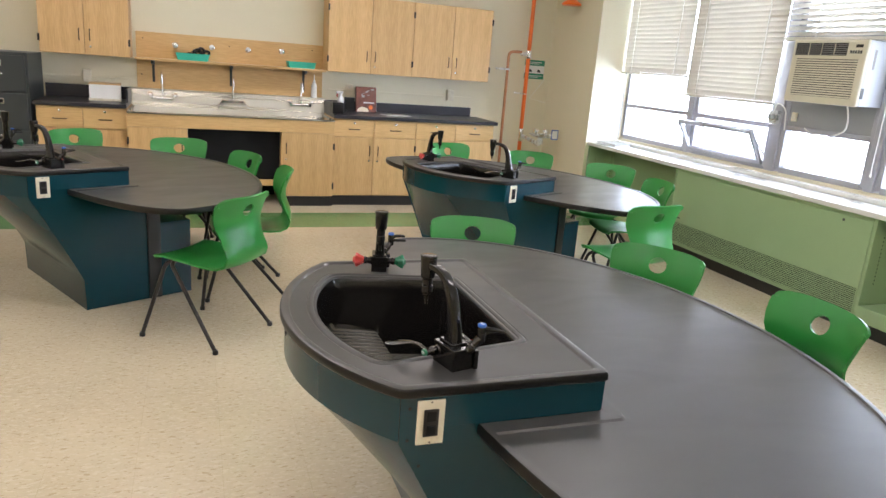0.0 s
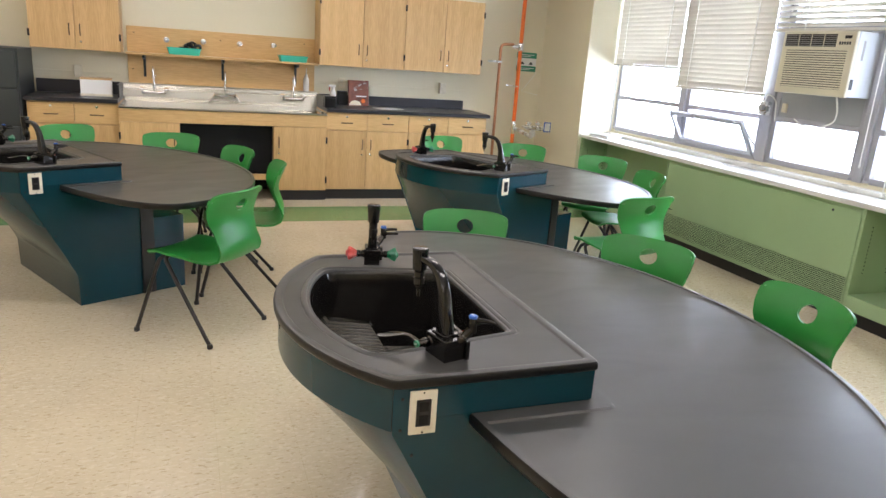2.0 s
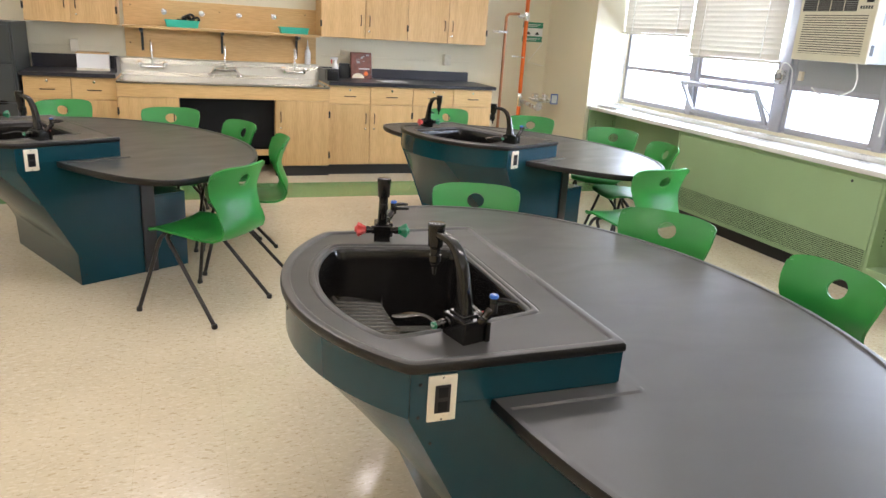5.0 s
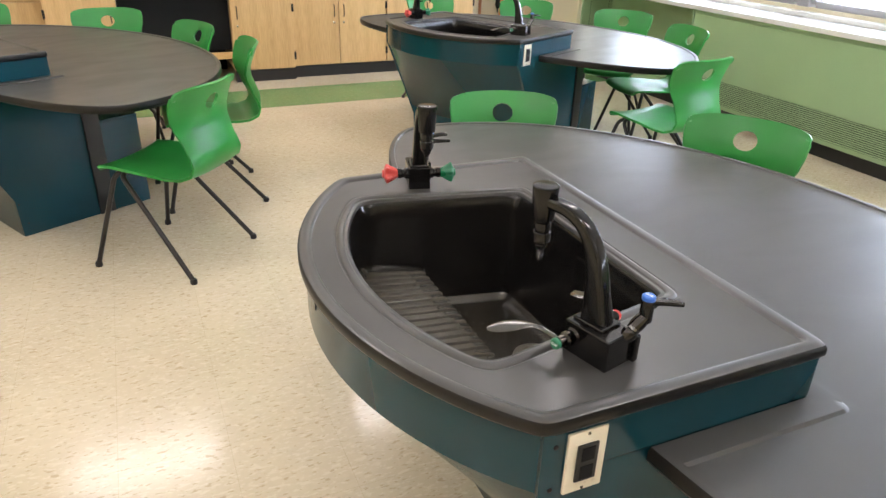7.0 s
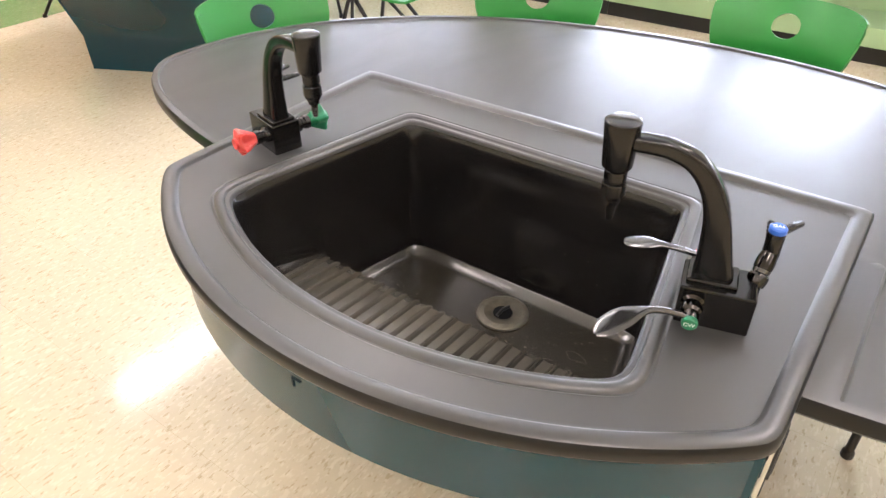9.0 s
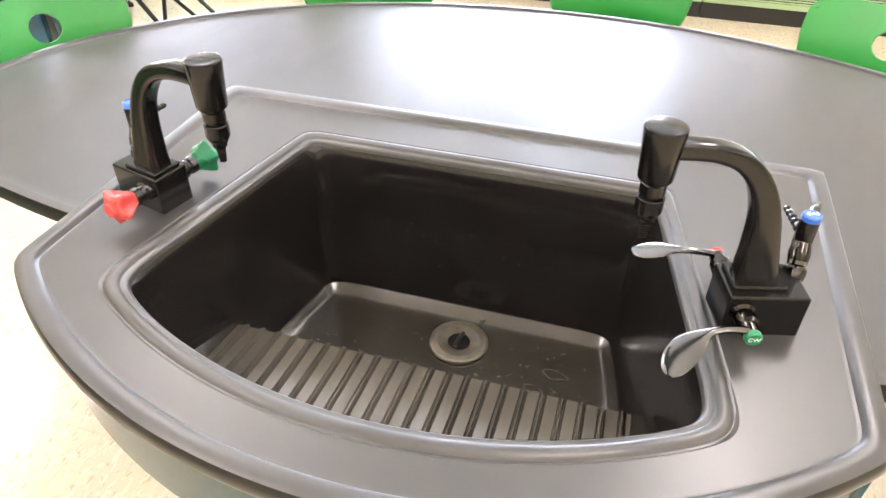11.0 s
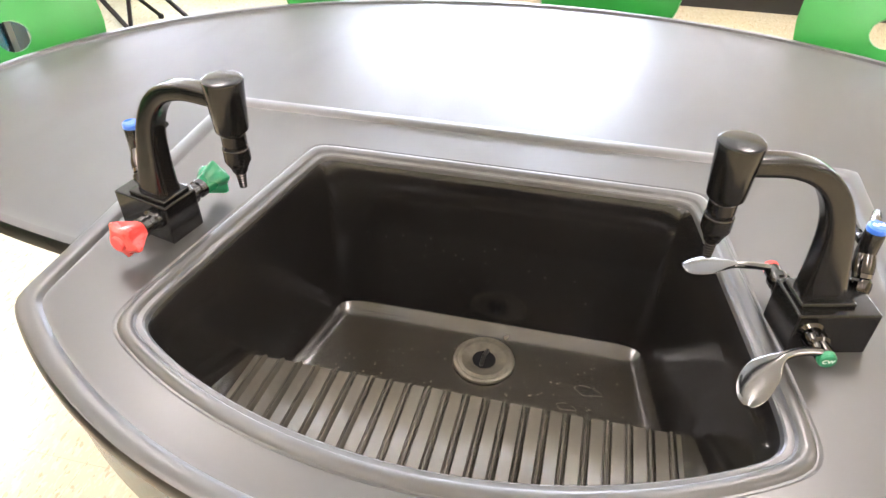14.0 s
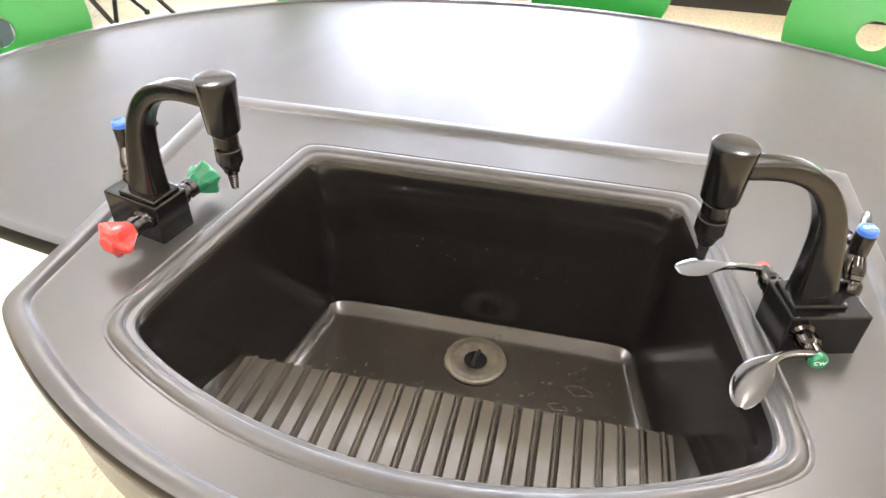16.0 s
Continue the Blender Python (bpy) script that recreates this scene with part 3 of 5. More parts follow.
    # curved skirt under the deck
    bm = bmesh.new()
    half = math.asin(0.503 / R_OUT)
    cols = []
    for k in range(49):
        a = math.pi - half + 2 * half * k / 48
        cols.append([bm.verts.new((C_OUT + r * math.cos(a), r * math.sin(a), z)) for r, z in ((R_OUT - 0.014, DECK - 0.02), (R_OUT - 0.014, DECK - 0.138), (R_OUT - 0.03, DECK - 0.138), (R_OUT - 0.03, DECK - 0.02))])
    for a, b in zip(cols, cols[1:]):
        for k in range(4):
            bm.faces.new((a[k], a[(k + 1) % 4], b[(k + 1) % 4], b[k]))
    part("skirt", bm, TEAL, t, "curved teal steel skirt", smooth=True)
    part("skirt_mark", prism(bmesh.new(), [(-0.008, 0.772), (0.008, 0.772), (0.008, 0.755), (0.0055, 0.755), (0.0055, 0.7695), (-0.008, 0.7695)], C_OUT - R_OUT + 0.0128, C_OUT - R_OUT + 0.016, 0), DARK, t, "small dark latch slot")
    # side panels: a hull profile from the deck down to the plinth
    hull = [(-0.537, 0.684), (-0.478, 0.572), (-0.418, 0.455), (-0.358, 0.335), (-0.305, 0.225), (-0.285, 0.18)]
    for s in (-1, 1):
        a, b = sorted((s * 0.484, s * 0.499))
        panel = part("side_panel", prism(bmesh.new(), hull[::-1] + [(-0.537, DECK - 0.024), (-0.008, DECK - 0.024), (-0.008, 0.68), (0.165, 0.68), (0.165, 0.455), (0.36, 0.455), (0.36, 0.0), (-0.28, 0.0)], a, b, 1), TEAL, t, "teal steel side panel")
        for u, z in ((-0.515, 0.77), (-0.517, 0.69), (-0.485, 0.62), (-0.385, 0.43), (-0.272, 0.16), (-0.25, 0.06)):
            part("rivet", lathe(bmesh.new(), ((0.004, 0), (0.004, 0.0012), (0.002, 0.0024)), pose(u, s * 0.499, z, 90 if s < 0 else -90, 0, 0), 10), DARK, panel)
        part("deck_support", boxed(-0.50, -0.012, a - 0.002, b + 0.002, TOP + 0.002, DECK - 0.026, 0.002), TEAL, t, "teal steel strip under the deck")
        part("support_post", boxed(0.085, 0.165, a - 0.012 if s < 0 else b, a if s < 0 else b + 0.012, 0.0, 0.68, 0.003), BLACK, t, "black support post")
    rings = []
    for u, z in hull + [(-0.28, 0.0)]:
        k = max(0.0, (z - 0.18) / 0.504) ** 1.2
        row = []
        for j in range(25):
            v = -0.483 + 0.966 * j / 24
            bow = C_OUT - math.sqrt((R_OUT - 0.016) ** 2 - v * v) - (-0.537) + 0.004
            row.append((u + min(bow, 0.0) * k, v, z))
        rings.append(row + [(x + 0.006, v, z) for x, v, z in row[::-1]])
    bm = loft(bmesh.new(), rings[::-1], cap=True)
    part("front_panel", bm, TEAL, t, "sloping teal steel front panel", smooth=True)
    part("deck_support", boxed(-0.03, -0.016, -0.48, 0.48, TOP + 0.002, DECK - 0.026), TEAL, t, "teal steel strip under the deck")
    part("back_panel", boxed(0.345, 0.36, -0.483, 0.483, 0.0, 0.455, 0.003), TEAL, t)
    part("inner_panel", boxed(0.15, 0.165, -0.483, 0.483, 0.457, 0.68, 0.003), TEAL, t)
    part("box_top", boxed(0.166, 0.362, -0.501, 0.501, 0.4555, 0.468, 0.003), TEAL, t)
    part("top_rail", boxed(-0.10, 0.149, -0.483, 0.483, 0.66, 0.68), BLACK, t)
    # double outlet plates on both sides
    for s in (-1, 1):
        o = part("outlet", boxed(-0.4985, -0.4315, -0.006, 0, 0.678, 0.790, 0.002, m=pose(0, s * 0.4995, 0) if s < 0 else pose(-0.93, s * 0.4995, 0, 0, 0, 180)), OUTLET, t, "pale metal outlet plate")
        side = pose(0, 0, 0) if s < 0 else pose(-0.93, 0, 0, 0, 0, 180)
        part("socket", boxed(-0.483, -0.447, -0.5095, -0.5055, 0.700, 0.768, 0.0015, m=side), BLACK, o, "black double socket")
        for z in (0.717, 0.751):
            part("socket_face", boxed(-0.476, -0.454, -0.5105, -0.5095, z - 0.012, z + 0.012, 0.0, m=side), DARK, o)
        for z in (0.683, 0.785):
            part("screw", lathe(bmesh.new(), ((0.0028, 0), (0.002, 0.0012)), side @ pose(-0.465, -0.5055, z, 90, 0, 0), 8), CHROME, o)
    return t


# ---- laboratory faucets ----
def lettering(name, words, size, m, mat, parent):
    """Flat built-in lettering, turned into a mesh."""
    curve = bpy.data.curves.new(name, "FONT")
    curve.body, curve.size, curve.align_x, curve.align_y, curve.extrude = words, size, "CENTER", "CENTER", 0.0002
    ob = new(name, curve)
    bpy.context.view_layer.update()
    me = bpy.data.meshes.new_from_object(ob.evaluated_get(bpy.context.evaluated_depsgraph_get()))
    bpy.data.objects.remove(ob)
    me.transform(m)
    me.materials.clear()
    me.materials.append(mat)
    made = new(name, me)
    made.parent = parent
    return made


def faucet(m, mirror, levers, label):
    """A black swan-neck tap on a block, with two handles and a gas cock. y points over the basin."""
    f = thing("lab_faucet", label, "faucet", m @ Matrix.Diagonal((1, 1, 0.95, 1)), "lab faucets")
    x = mirror
    over = 0.014 if levers else 0.0
    vz = 0.028 if levers else 0.033
    bm = bmesh.new()
    box(bm, -0.034 if levers else -0.0265, 0.0265, -0.043 + over, 0.044 + over, -0.006, 0.052, 0.0022)
    part("block", bm, FAUCET, f)
    part("gas_lug", boxed(min(x * 0.0247, x * 0.037), max(x * 0.0247, x * 0.037), -0.046 + over * 0.7, -0.018 + over * 0.7, -0.006, 0.045, 0.0025), FAUCET, f)
    part("neck_collar", boxed(-0.0225, 0.0225, -0.020 + over, 0.039 + over, 0.0522, 0.0575, 0.0022), FAUCET, f)
    # neck: flat-sided, tapering upwards, bending over to the head
    knots = [(0.010, 0.050, 0.0170, 0.0250), (0.013, 0.075, 0.0155, 0.0215), (0.018, 0.110, 0.0140, 0.0178), (0.0235, 0.140, 0.0132, 0.0152), (0.033, 0.168, 0.0126, 0.0135), (0.048, 0.192, 0.0121, 0.0122), (0.068, 0.2095, 0.0118, 0.0113), (0.092, 0.2185, 0.0115, 0.0106), (0.115, 0.2215, 0.0115, 0.0103), (0.148, 0.222, 0.0115, 0.0103)]
    knots = [(y + over * max(0.0, 1 - max(0.0, y - 0.01) / 0.12), z, w, h) for y, z, w, h in knots]
    spine = []
    for i in range(len(knots) - 1):
        p0, p1, p2, p3 = (np.array(knots[min(max(i + d, 0), len(knots) - 1)]) for d in (-1, 0, 1, 2))
        for k in range(4):
            q = k / 4
            spine.append(tuple(0.5 * (2 * p1 + (p2 - p0) * q + (2 * p0 - 5 * p1 + 4 * p2 - p3) * q * q + (3 * p1 - p0 - 3 * p2 + p3) * q ** 3)))
    spine.append(knots[-1])
    section = [(math.copysign(abs(math.cos(a)) ** 0.42, math.cos(a)), math.copysign(abs(math.sin(a)) ** 0.42, math.sin(a))) for a in (2 * math.pi * (k + 0.5) / 24 for k in range(24))]
    bm = bmesh.new()
    rings = []
    for i, (y, z, w, h) in enumerate(spine):
        p, q = spine[max(i - 1, 0)], spine[min(i + 1, len(spine) - 1)]
        d = Vector((0, q[0] - p[0], q[1] - p[1])).normalized()
        nrm = Vector((0, -d.z, d.y))
        rings.append([Vector((cx * w, y, z)) + nrm * (cn * h) for cx, cn in section])
    loft(bm, rings, cap=True)
    part("neck", bm, FAUCET, f, smooth=True)
    part("head", lathe(bmesh.new(), ((0.014, 0.184), (0.0178, 0.186), (0.0184, 0.189), (0.0204, 0.225), (0.0216, 0.2445), (0.0212, 0.2465), (0.0200, 0.2474), (0.0185, 0.2478)), pose(0, 0.157, 0), 40), FAUCET, f, smooth=True, crisp=0.45)
    noz = part("nozzle", lathe(bmesh.new(), ((0.0065, 0.130), (0.0085, 0.131), (0.0095, 0.136), (0.0108, 0.138), (0.0108, 0.1405), (0.0128, 0.142), (0.0146, 0.146), (0.0146, 0.162), (0.0138, 0.1632), (0.0112, 0.1634), (0.0112, 0.1665), (0.0128, 0.1668), (0.0136, 0.168), (0.0136, 0.1805), (0.0128, 0.1815), (0.0118, 0.1818), (0.0118, 0.187)), pose(0, 0.157, 0), 32), FAUCET, f, smooth=True, crisp=0.3)
    tip = []
    for k in range(8):
        z = 0.134 - k * 0.0034
        r = 0.0066 - k * 0.0003
        tip += [(r - 0.0004, z), (r, z - 0.0005), (r, z - 0.0015), (r - 0.0026, z - 0.0017), (r - 0.0026, z - 0.0032)]
    part("serrated_tip", lathe(bmesh.new(), tip[::-1], pose(0, 0.157, 0), 18), SMOKED, noz)
    # handles on both sides
    for s in (-1, 1):
        warm = (s == 1) if levers else (s == -mirror)
        spindle = part("valve_spindle", lathe(bmesh.new(), ((0.013, 0.022), (0.0145, 0.026), (0.0145, 0.034), (0.011, 0.037), (0.011, 0.042), (0.013, 0.044), (0.013, 0.052), (0.010, 0.055)), pose(0, 0.026 + over, vz, 0, s * 90, 0), 20), SMOKED if levers else FAUCET, f, smooth=True, crisp=0.4)
        if levers:
            bm = bmesh.new()
            out = 0.060 if s < 0 else 0.016
            spine = [Vector((s * (0.066 + out * q ** 2.4), 0.026 + over + 0.118 * (q - 0.16 * q * q), vz + 0.004 + 0.006 * math.sin(q * 4.0) - 0.004 * q)) for q in (k / 28 for k in range(29))]
            rings = []
            for k, c in enumerate(spine):
                q = k / 28
                d = (spine[min(k + 1, 28)] - spine[max(k - 1, 0)]).normalized()
                side = Vector((-d.y, d.x, 0)).normalized()
                grow = min(max((q - 0.38) / 0.34, 0.0), 1.0)
                grow = grow * grow * (3 - 2 * grow)
                w = 0.0050 + 0.0118 * grow
                if q > 0.78:
                    w *= math.sqrt(max(1 - ((q - 0.78) / 0.225) ** 2, 0.0))
                h = 0.0042 - 0.0020 * grow
                rings.append([c + side * (w * math.cos(a)) + Vector((0, 0, h * math.sin(a))) for a in (2 * math.pi * j / 16 for j in range(16))])
            loft(bm, rings, cap=True)
            part("lever_handle", bm, CHROME, f, "chrome wing lever", smooth=True)
            boss = part("lever_boss", lathe(bmesh.new(), ((0.008, 0.05), (0.0098, 0.053), (0.0098, 0.066), (0.0088, 0.069)), pose(0, 0.026 + over, vz, 0, s * 90, 0), 20), SMOKED, f, smooth=True, crisp=0.4)
            if not warm:
                lettering("index_letters", "CW", 0.0075, Matrix(((0, 0, -1, -0.0757), (-1, 0, 0, 0.026 + over), (0, 1, 0, vz), (0, 0, 0, 1))), PAPER, boss)
            part("index_cap", lathe(bmesh.new(), ((0.0095, 0.0685), (0.0095, 0.0735), (0.008, 0.0755)), pose(0, 0.026 + over, vz, 0, s * 90, 0), 20), RED if warm else KNOB_GREEN, boss, "red index cap" if warm else "green index cap")
        else:
            bm = bmesh.new()
            rings = []
            for h, r, deep in ((0.050, 0.0105, 0.0), (0.055, 0.0125, 0.001), (0.064, 0.0185, 0.004), (0.074, 0.0250, 0.0075), (0.0775, 0.0268, 0.0085), (0.081, 0.0262, 0.008), (0.085, 0.0175, 0.002), (0.0862, 0.0125, 0.0), (0.0865, 0.0105, 0.0), (0.0905, 0.0100, 0.0), (0.091, 0.0085, 0.0)):
                ring = []
                for k in range(36):
                    q = 2 * math.pi * k / 36
                    lobe = r - deep * abs(math.sin(2.5 * q)) ** 1.4
                    ring.append(pose(0, 0.026 + over, vz, 0, s * 90, 0) @ Vector((lobe * math.cos(q), lobe * math.sin(q), h)))
                rings.append(ring)
            loft(bm, rings, cap=True)
            part("knob", bm, RED if warm else KNOB_GREEN, f, "faceted red knob" if warm else "faceted green knob")
    # gas cock on the outer lug
    gy = -0.036 if x > 0 else -0.060
    base, elbow, end = Vector((x * 0.012, max(gy, -0.036) + 0.004 + over * 0.4, 0.046)), Vector((x * 0.038, gy, 0.082)), Vector((x * 0.038, gy, 0.112))
    cock = part("gas_cock", lathe(bmesh.new(), ((0.0105, -0.004), (0.0125, 0.004), (0.0125, 0.010), (0.0095, 0.014), (0.0095, 0.018), (0.0115, 0.020), (0.012, 0.030), (0.010, 0.040), (0.009, 0.046)), aim(base, elbow), 20), SMOKED, f, smooth=True, crisp=0.4)
    part("cock_band", lathe(bmesh.new(), ((0.0108, 0.0145), (0.0108, 0.0195)), aim(base, elbow), 20), CHROME, cock, "chrome band")
    part("cock_head", lathe(bmesh.new(), ((0.0095, 0.070), (0.0105, 0.074), (0.0105, 0.108), (0.0095, 0.110)), pose(end.x, end.y, 0), 20), FAUCET, cock, smooth=True)
    part("button", lathe(bmesh.new(), ((0.0105, 0.1102), (0.0105, 0.116), (0.0085, 0.118)), pose(end.x, end.y, 0), 20), BLUE, cock, "blue gas button")
    if levers:
        lettering("button_letters", "GAS", 0.0075, Matrix(((0, 1, 0, end.x), (-1, 0, 0, end.y), (0, 0, 1, 0.1182), (0, 0, 0, 1))), PAPER, cock)
    part("cock_handle", tube(bmesh.new(), [end + Vector((x * 0.004, 0, -0.008)), end + Vector((x * 0.03, -0.018, -0.010)), end + Vector((x * 0.048, -0.030, -0.014))], [0.0062, 0.0058, 0.0045], 10), FAUCET, cock)
    hose = [end + Vector((x * (0.008 + 0.0045 * k), 0.003, -0.022)) for k in range(11)]
    part("hose_nozzle", tube(bmesh.new(), hose, [0.0065, 0.0065, 0.005, 0.006, 0.0045, 0.0055, 0.004, 0.005, 0.0038, 0.0045, 0.003], 12), FAUCET, cock)
    return f


TABLES = [pose(0.887, 2.164, 0, 0, 0, 0), pose(-0.668, 5.10, 0, 0, 0, 28), pose(2.08, 5.045, 0, 0, 0, 26)]
NEAR_TAP, FAR_TAP = pose(-0.367, -0.394, DECK, 0, 0, 14.5), pose(-0.362, 0.418, DECK, 0, 0, 165.5)
first_table = lab_table(TABLES[0], "oval dark-topped lab table with teal base and sink")
near_tap = faucet(TABLES[0] @ NEAR_TAP, 1, True, "black lab faucet with chrome lever handles on the sink deck")
far_tap = faucet(TABLES[0] @ FAR_TAP, -1, False, "black lab faucet with red and green knobs on the sink deck")
for m in TABLES[1:]:
    copy_thing(first_table, m)
    copy_thing(near_tap, m @ NEAR_TAP)
    copy_thing(far_tap, m @ FAR_TAP)


# ---- chairs ----
def chair():
    """A one-piece plastic shell on four splayed tube legs; it faces +y, the feet's middle at the origin."""
    c = thing("school_chair", "bright green moulded plastic chair with dark tube legs", "chair", None, "green chairs")
    prof = [(0.205, 0.418, 0.170), (0.20, 0.432, 0.182), (0.18, 0.443, 0.188), (0.12, 0.447, 0.193), (0.04, 0.441, 0.196), (-0.06, 0.434, 0.195), (-0.14, 0.424, 0.189), (-0.20, 0.425, 0.182), (-0.245, 0.443, 0.175), (-0.274, 0.482, 0.169), (-0.280, 0.53, 0.164), (-0.262, 0.58, 0.166), (-0.243, 0.63, 0.178), (-0.240, 0.67, 0.191), (-0.252, 0.715, 0.202), (-0.270, 0.757, 0.207), (-0.288, 0.795, 0.207), (-0.294, 0.806, 0.197)]
    # resample the profile evenly
    ys, zs, ws = zip(*prof)
    length = [0.0]
    for a, b in zip(prof, prof[1:]):
        length.append(length[-1] + math.dist(a[:2], b[:2]))
    total = length[-1]
    rows_n, cols_n = 70, 26
    bm = bmesh.new()
    grid = []
    for i in range(rows_n + 1):
        s = total * i / rows_n
        y, z, w = np.interp(s, length, ys), np.interp(s, length, zs), np.interp(s, length, ws)
        row = []
        for j in range(cols_n + 1):
            q = 2 * j / cols_n - 1
            dish = q * q
            k = min(max((z - 0.44) / 0.1, 0), 1)
            up = min(max((z - 0.6) / 0.15, 0), 1)
            yy = y + dish * (0.042 * k + 0.012 * up)
            zz = z + dish * 0.012 * (1 - k) - (abs(q) ** 6) * 0.016 * (1 if i > rows_n - 3 else 0)
            row.append(bm.verts.new((q * w, yy, zz)))
        grid.append(row)
    hz, hw, hh = 0.728, 0.040, 0.034
    faces = []
    for i in range(rows_n):
        for j in range(cols_n):
            q = [grid[i][j], grid[i][j + 1], grid[i + 1][j + 1], grid[i + 1][j]]
            mid = sum((v.co for v in q), Vector()) / 4
            if (mid.x / hw) ** 2 + ((mid.z - hz) / hh) ** 2 < 1 and mid.z > 0.66:
                continue
            faces.append(bm.faces.new(q))
    for e in [e for e in bm.edges if len(e.link_faces) == 1]:
        for v in e.verts:
            if abs(v.co.x) < hw * 1.5 and abs(v.co.z - hz) < hh * 1.6 and v.co.y < -0.2:
                a = math.atan2((v.co.z - hz) / hh, v.co.x / hw)
                nz = hz + hh * math.sin(a)
                v.co.y += (nz - v.co.z) * -0.32
                v.co.x, v.co.z = hw * math.cos(a), nz
    for v in [v for v in bm.verts if not v.link_faces]:
        bm.verts.remove(v)
    for _ in range(6):
        bmesh.ops.smooth_vert(bm, verts=[v for v in bm.verts if not v.is_boundary], factor=0.5, use_axis_x=True, use_axis_y=True, use_axis_z=True)
    bmesh.ops.recalc_face_normals(bm, faces=bm.faces)
    bmesh.ops.solidify(bm, geom=bm.faces[:], thickness=0.011)
    part("seat_shell", bm, PLASTIC_GREEN, c, "bright green moulded seat and back with a hand hole", smooth=True)
    for s in (-1, 1):
        foot_f, foot_r = (s * 0.238, 0.238, 0.012), (s * 0.238, -0.238, 0.012)
        for foot, hip in ((foot_f, (s * 0.165, 0.13, 0.415)), (foot_r, (s * 0.165, 0.10, 0.415))):
            leg = part("leg", tube(bmesh.new(), bend([foot, hip, (s * 0.10, 0.09, 0.425)], 0.05, 5), 0.0105, 12), LEG, c, smooth=True)
            part("foot_cap", lathe(bmesh.new(), ((0.014, -0.012), (0.0155, -0.008), (0.0145, 0.006), (0.011, 0.012)), pose(*foot), 14), BLACK, leg)
    part("seat_support", tube(bmesh.new(), [(-0.12, 0.09, 0.425), (0.12, 0.09, 0.425)], 0.010, 10), LEG, c)
    part("support_plate", boxed(-0.11, 0.11, -0.06, 0.14, 0.425, 0.431, 0.002), BLACK, c)
    return c


def facing(hole, face):
    """The pose of a chair whose hand hole is at hole (x, y) and which faces the direction face (degrees from +x)."""
    a = radians(face)
    return pose(hole[0] + 0.262 * math.cos(a), hole[1] + 0.262 * math.sin(a), 0, 0, 0, face - 90)



SEATS = [((1.213, 3.411), 250), ((1.868, 2.80), 214), ((2.02, 2.05), 178), ((1.75, 1.375), 140)]
SEATS += [((0.175, 3.95), 139.7), ((0.288, 5.48), 205), ((-0.197, 6.19), 268), ((-0.992, 6.55), 300), ((0.478, 4.826), 180)]
SEATS += [((2.55, 3.735), 98), ((3.20, 4.60), 172), ((3.25, 5.37), 222), ((2.83, 6.07), 240), ((2.18, 6.52), 275)]
first_chair = chair()
first_chair.matrix_basis = facing(*SEATS[0])
for seat in SEATS[1:]:
    copy_thing(first_chair, facing(*seat))


# ---- cabinets along the north wall ----
def pull(name, parent, p, q, stand):
    """A bar pull between two points, standing off its front by stand (a vector)."""
    p, q, stand = Vector(p), Vector(q), Vector(stand)
    return part(name, tube(bmesh.new(), bend([p, p + stand, q + stand, q], 0.012, 4), 0.0048, 8), BRONZE, parent, "dark bronze pull", smooth=True)


def cabinet(name, label, x0, x1, yf, yb, z0, z1, fronts, kick=0.0):
    """A veneered cabinet; fronts: (kind, x0, x1, z0, z1, pull side, hinge side), kind door or drawer."""
    c = thing(name, label, "cabinet", None, name + "s")
    part("body", boxed(x0, x1, yf + 0.02, yb, z0 + kick, z1, 0.002), OAK, c)
    if kick:
        part("toe_kick", boxed(x0, x1, yf + 0.012, yf + 0.0195, z0, z0 + kick, 0.0), RUBBER, c, "black vinyl toe kick")
        part("plinth", boxed(x0 + 0.005, x1 - 0.005, yf + 0.0205, yb, z0, z0 + kick - 0.002), RUBBER, c)
    for kind, a, b, lo, hi, side, hinge in fronts:
        d = part(kind, boxed(a + 0.003, b - 0.003, yf, yf + 0.0195, lo + 0.003, hi - 0.003, 0.002), OAK if kind == "door" else OAK_FLAT, c)
        if kind == "drawer_front":
            m, h = (a + b) / 2, lo + (hi - lo) * 0.44
            pull("pull", d, (m - 0.055, yf, h), (m + 0.055, yf, h), (0, -0.022, 0))
            part("lock", lathe(bmesh.new(), ((0.011, 0), (0.011, 0.003), (0.008, 0.004)), pose(m, yf, hi - 0.035, 90, 0, 0), 14), BRIGHT, d, "chrome cylinder lock")
        elif side:
            m = b - 0.045 if side > 0 else a + 0.045
            h = lo + 0.13 if z0 > 1 else hi - 0.19
            pull("pull", d, (m, yf, h), (m, yf, h + 0.10), (0, -0.022, 0))
            if side < 0 or z0 < 1:
                part("lock", lathe(bmesh.new(), ((0.009, 0), (0.009, 0.003), (0.006, 0.004)), pose(m, yf, h - 0.055, 90, 0, 0), 12), BRIGHT, d, "chrome cylinder lock")
        if hinge:
            e = b - 0.001 if hinge > 0 else a + 0.001
            for h in (lo + (hi - lo) * 0.17, lo + (hi - lo) * 0.83):
                part("hinge", boxed(e - 0.009, e + 0.009, yf - 0.006, yf + 0.004, h - 0.032, h + 0.032, 0.003), BLACK, d, "black hinge")
    return c


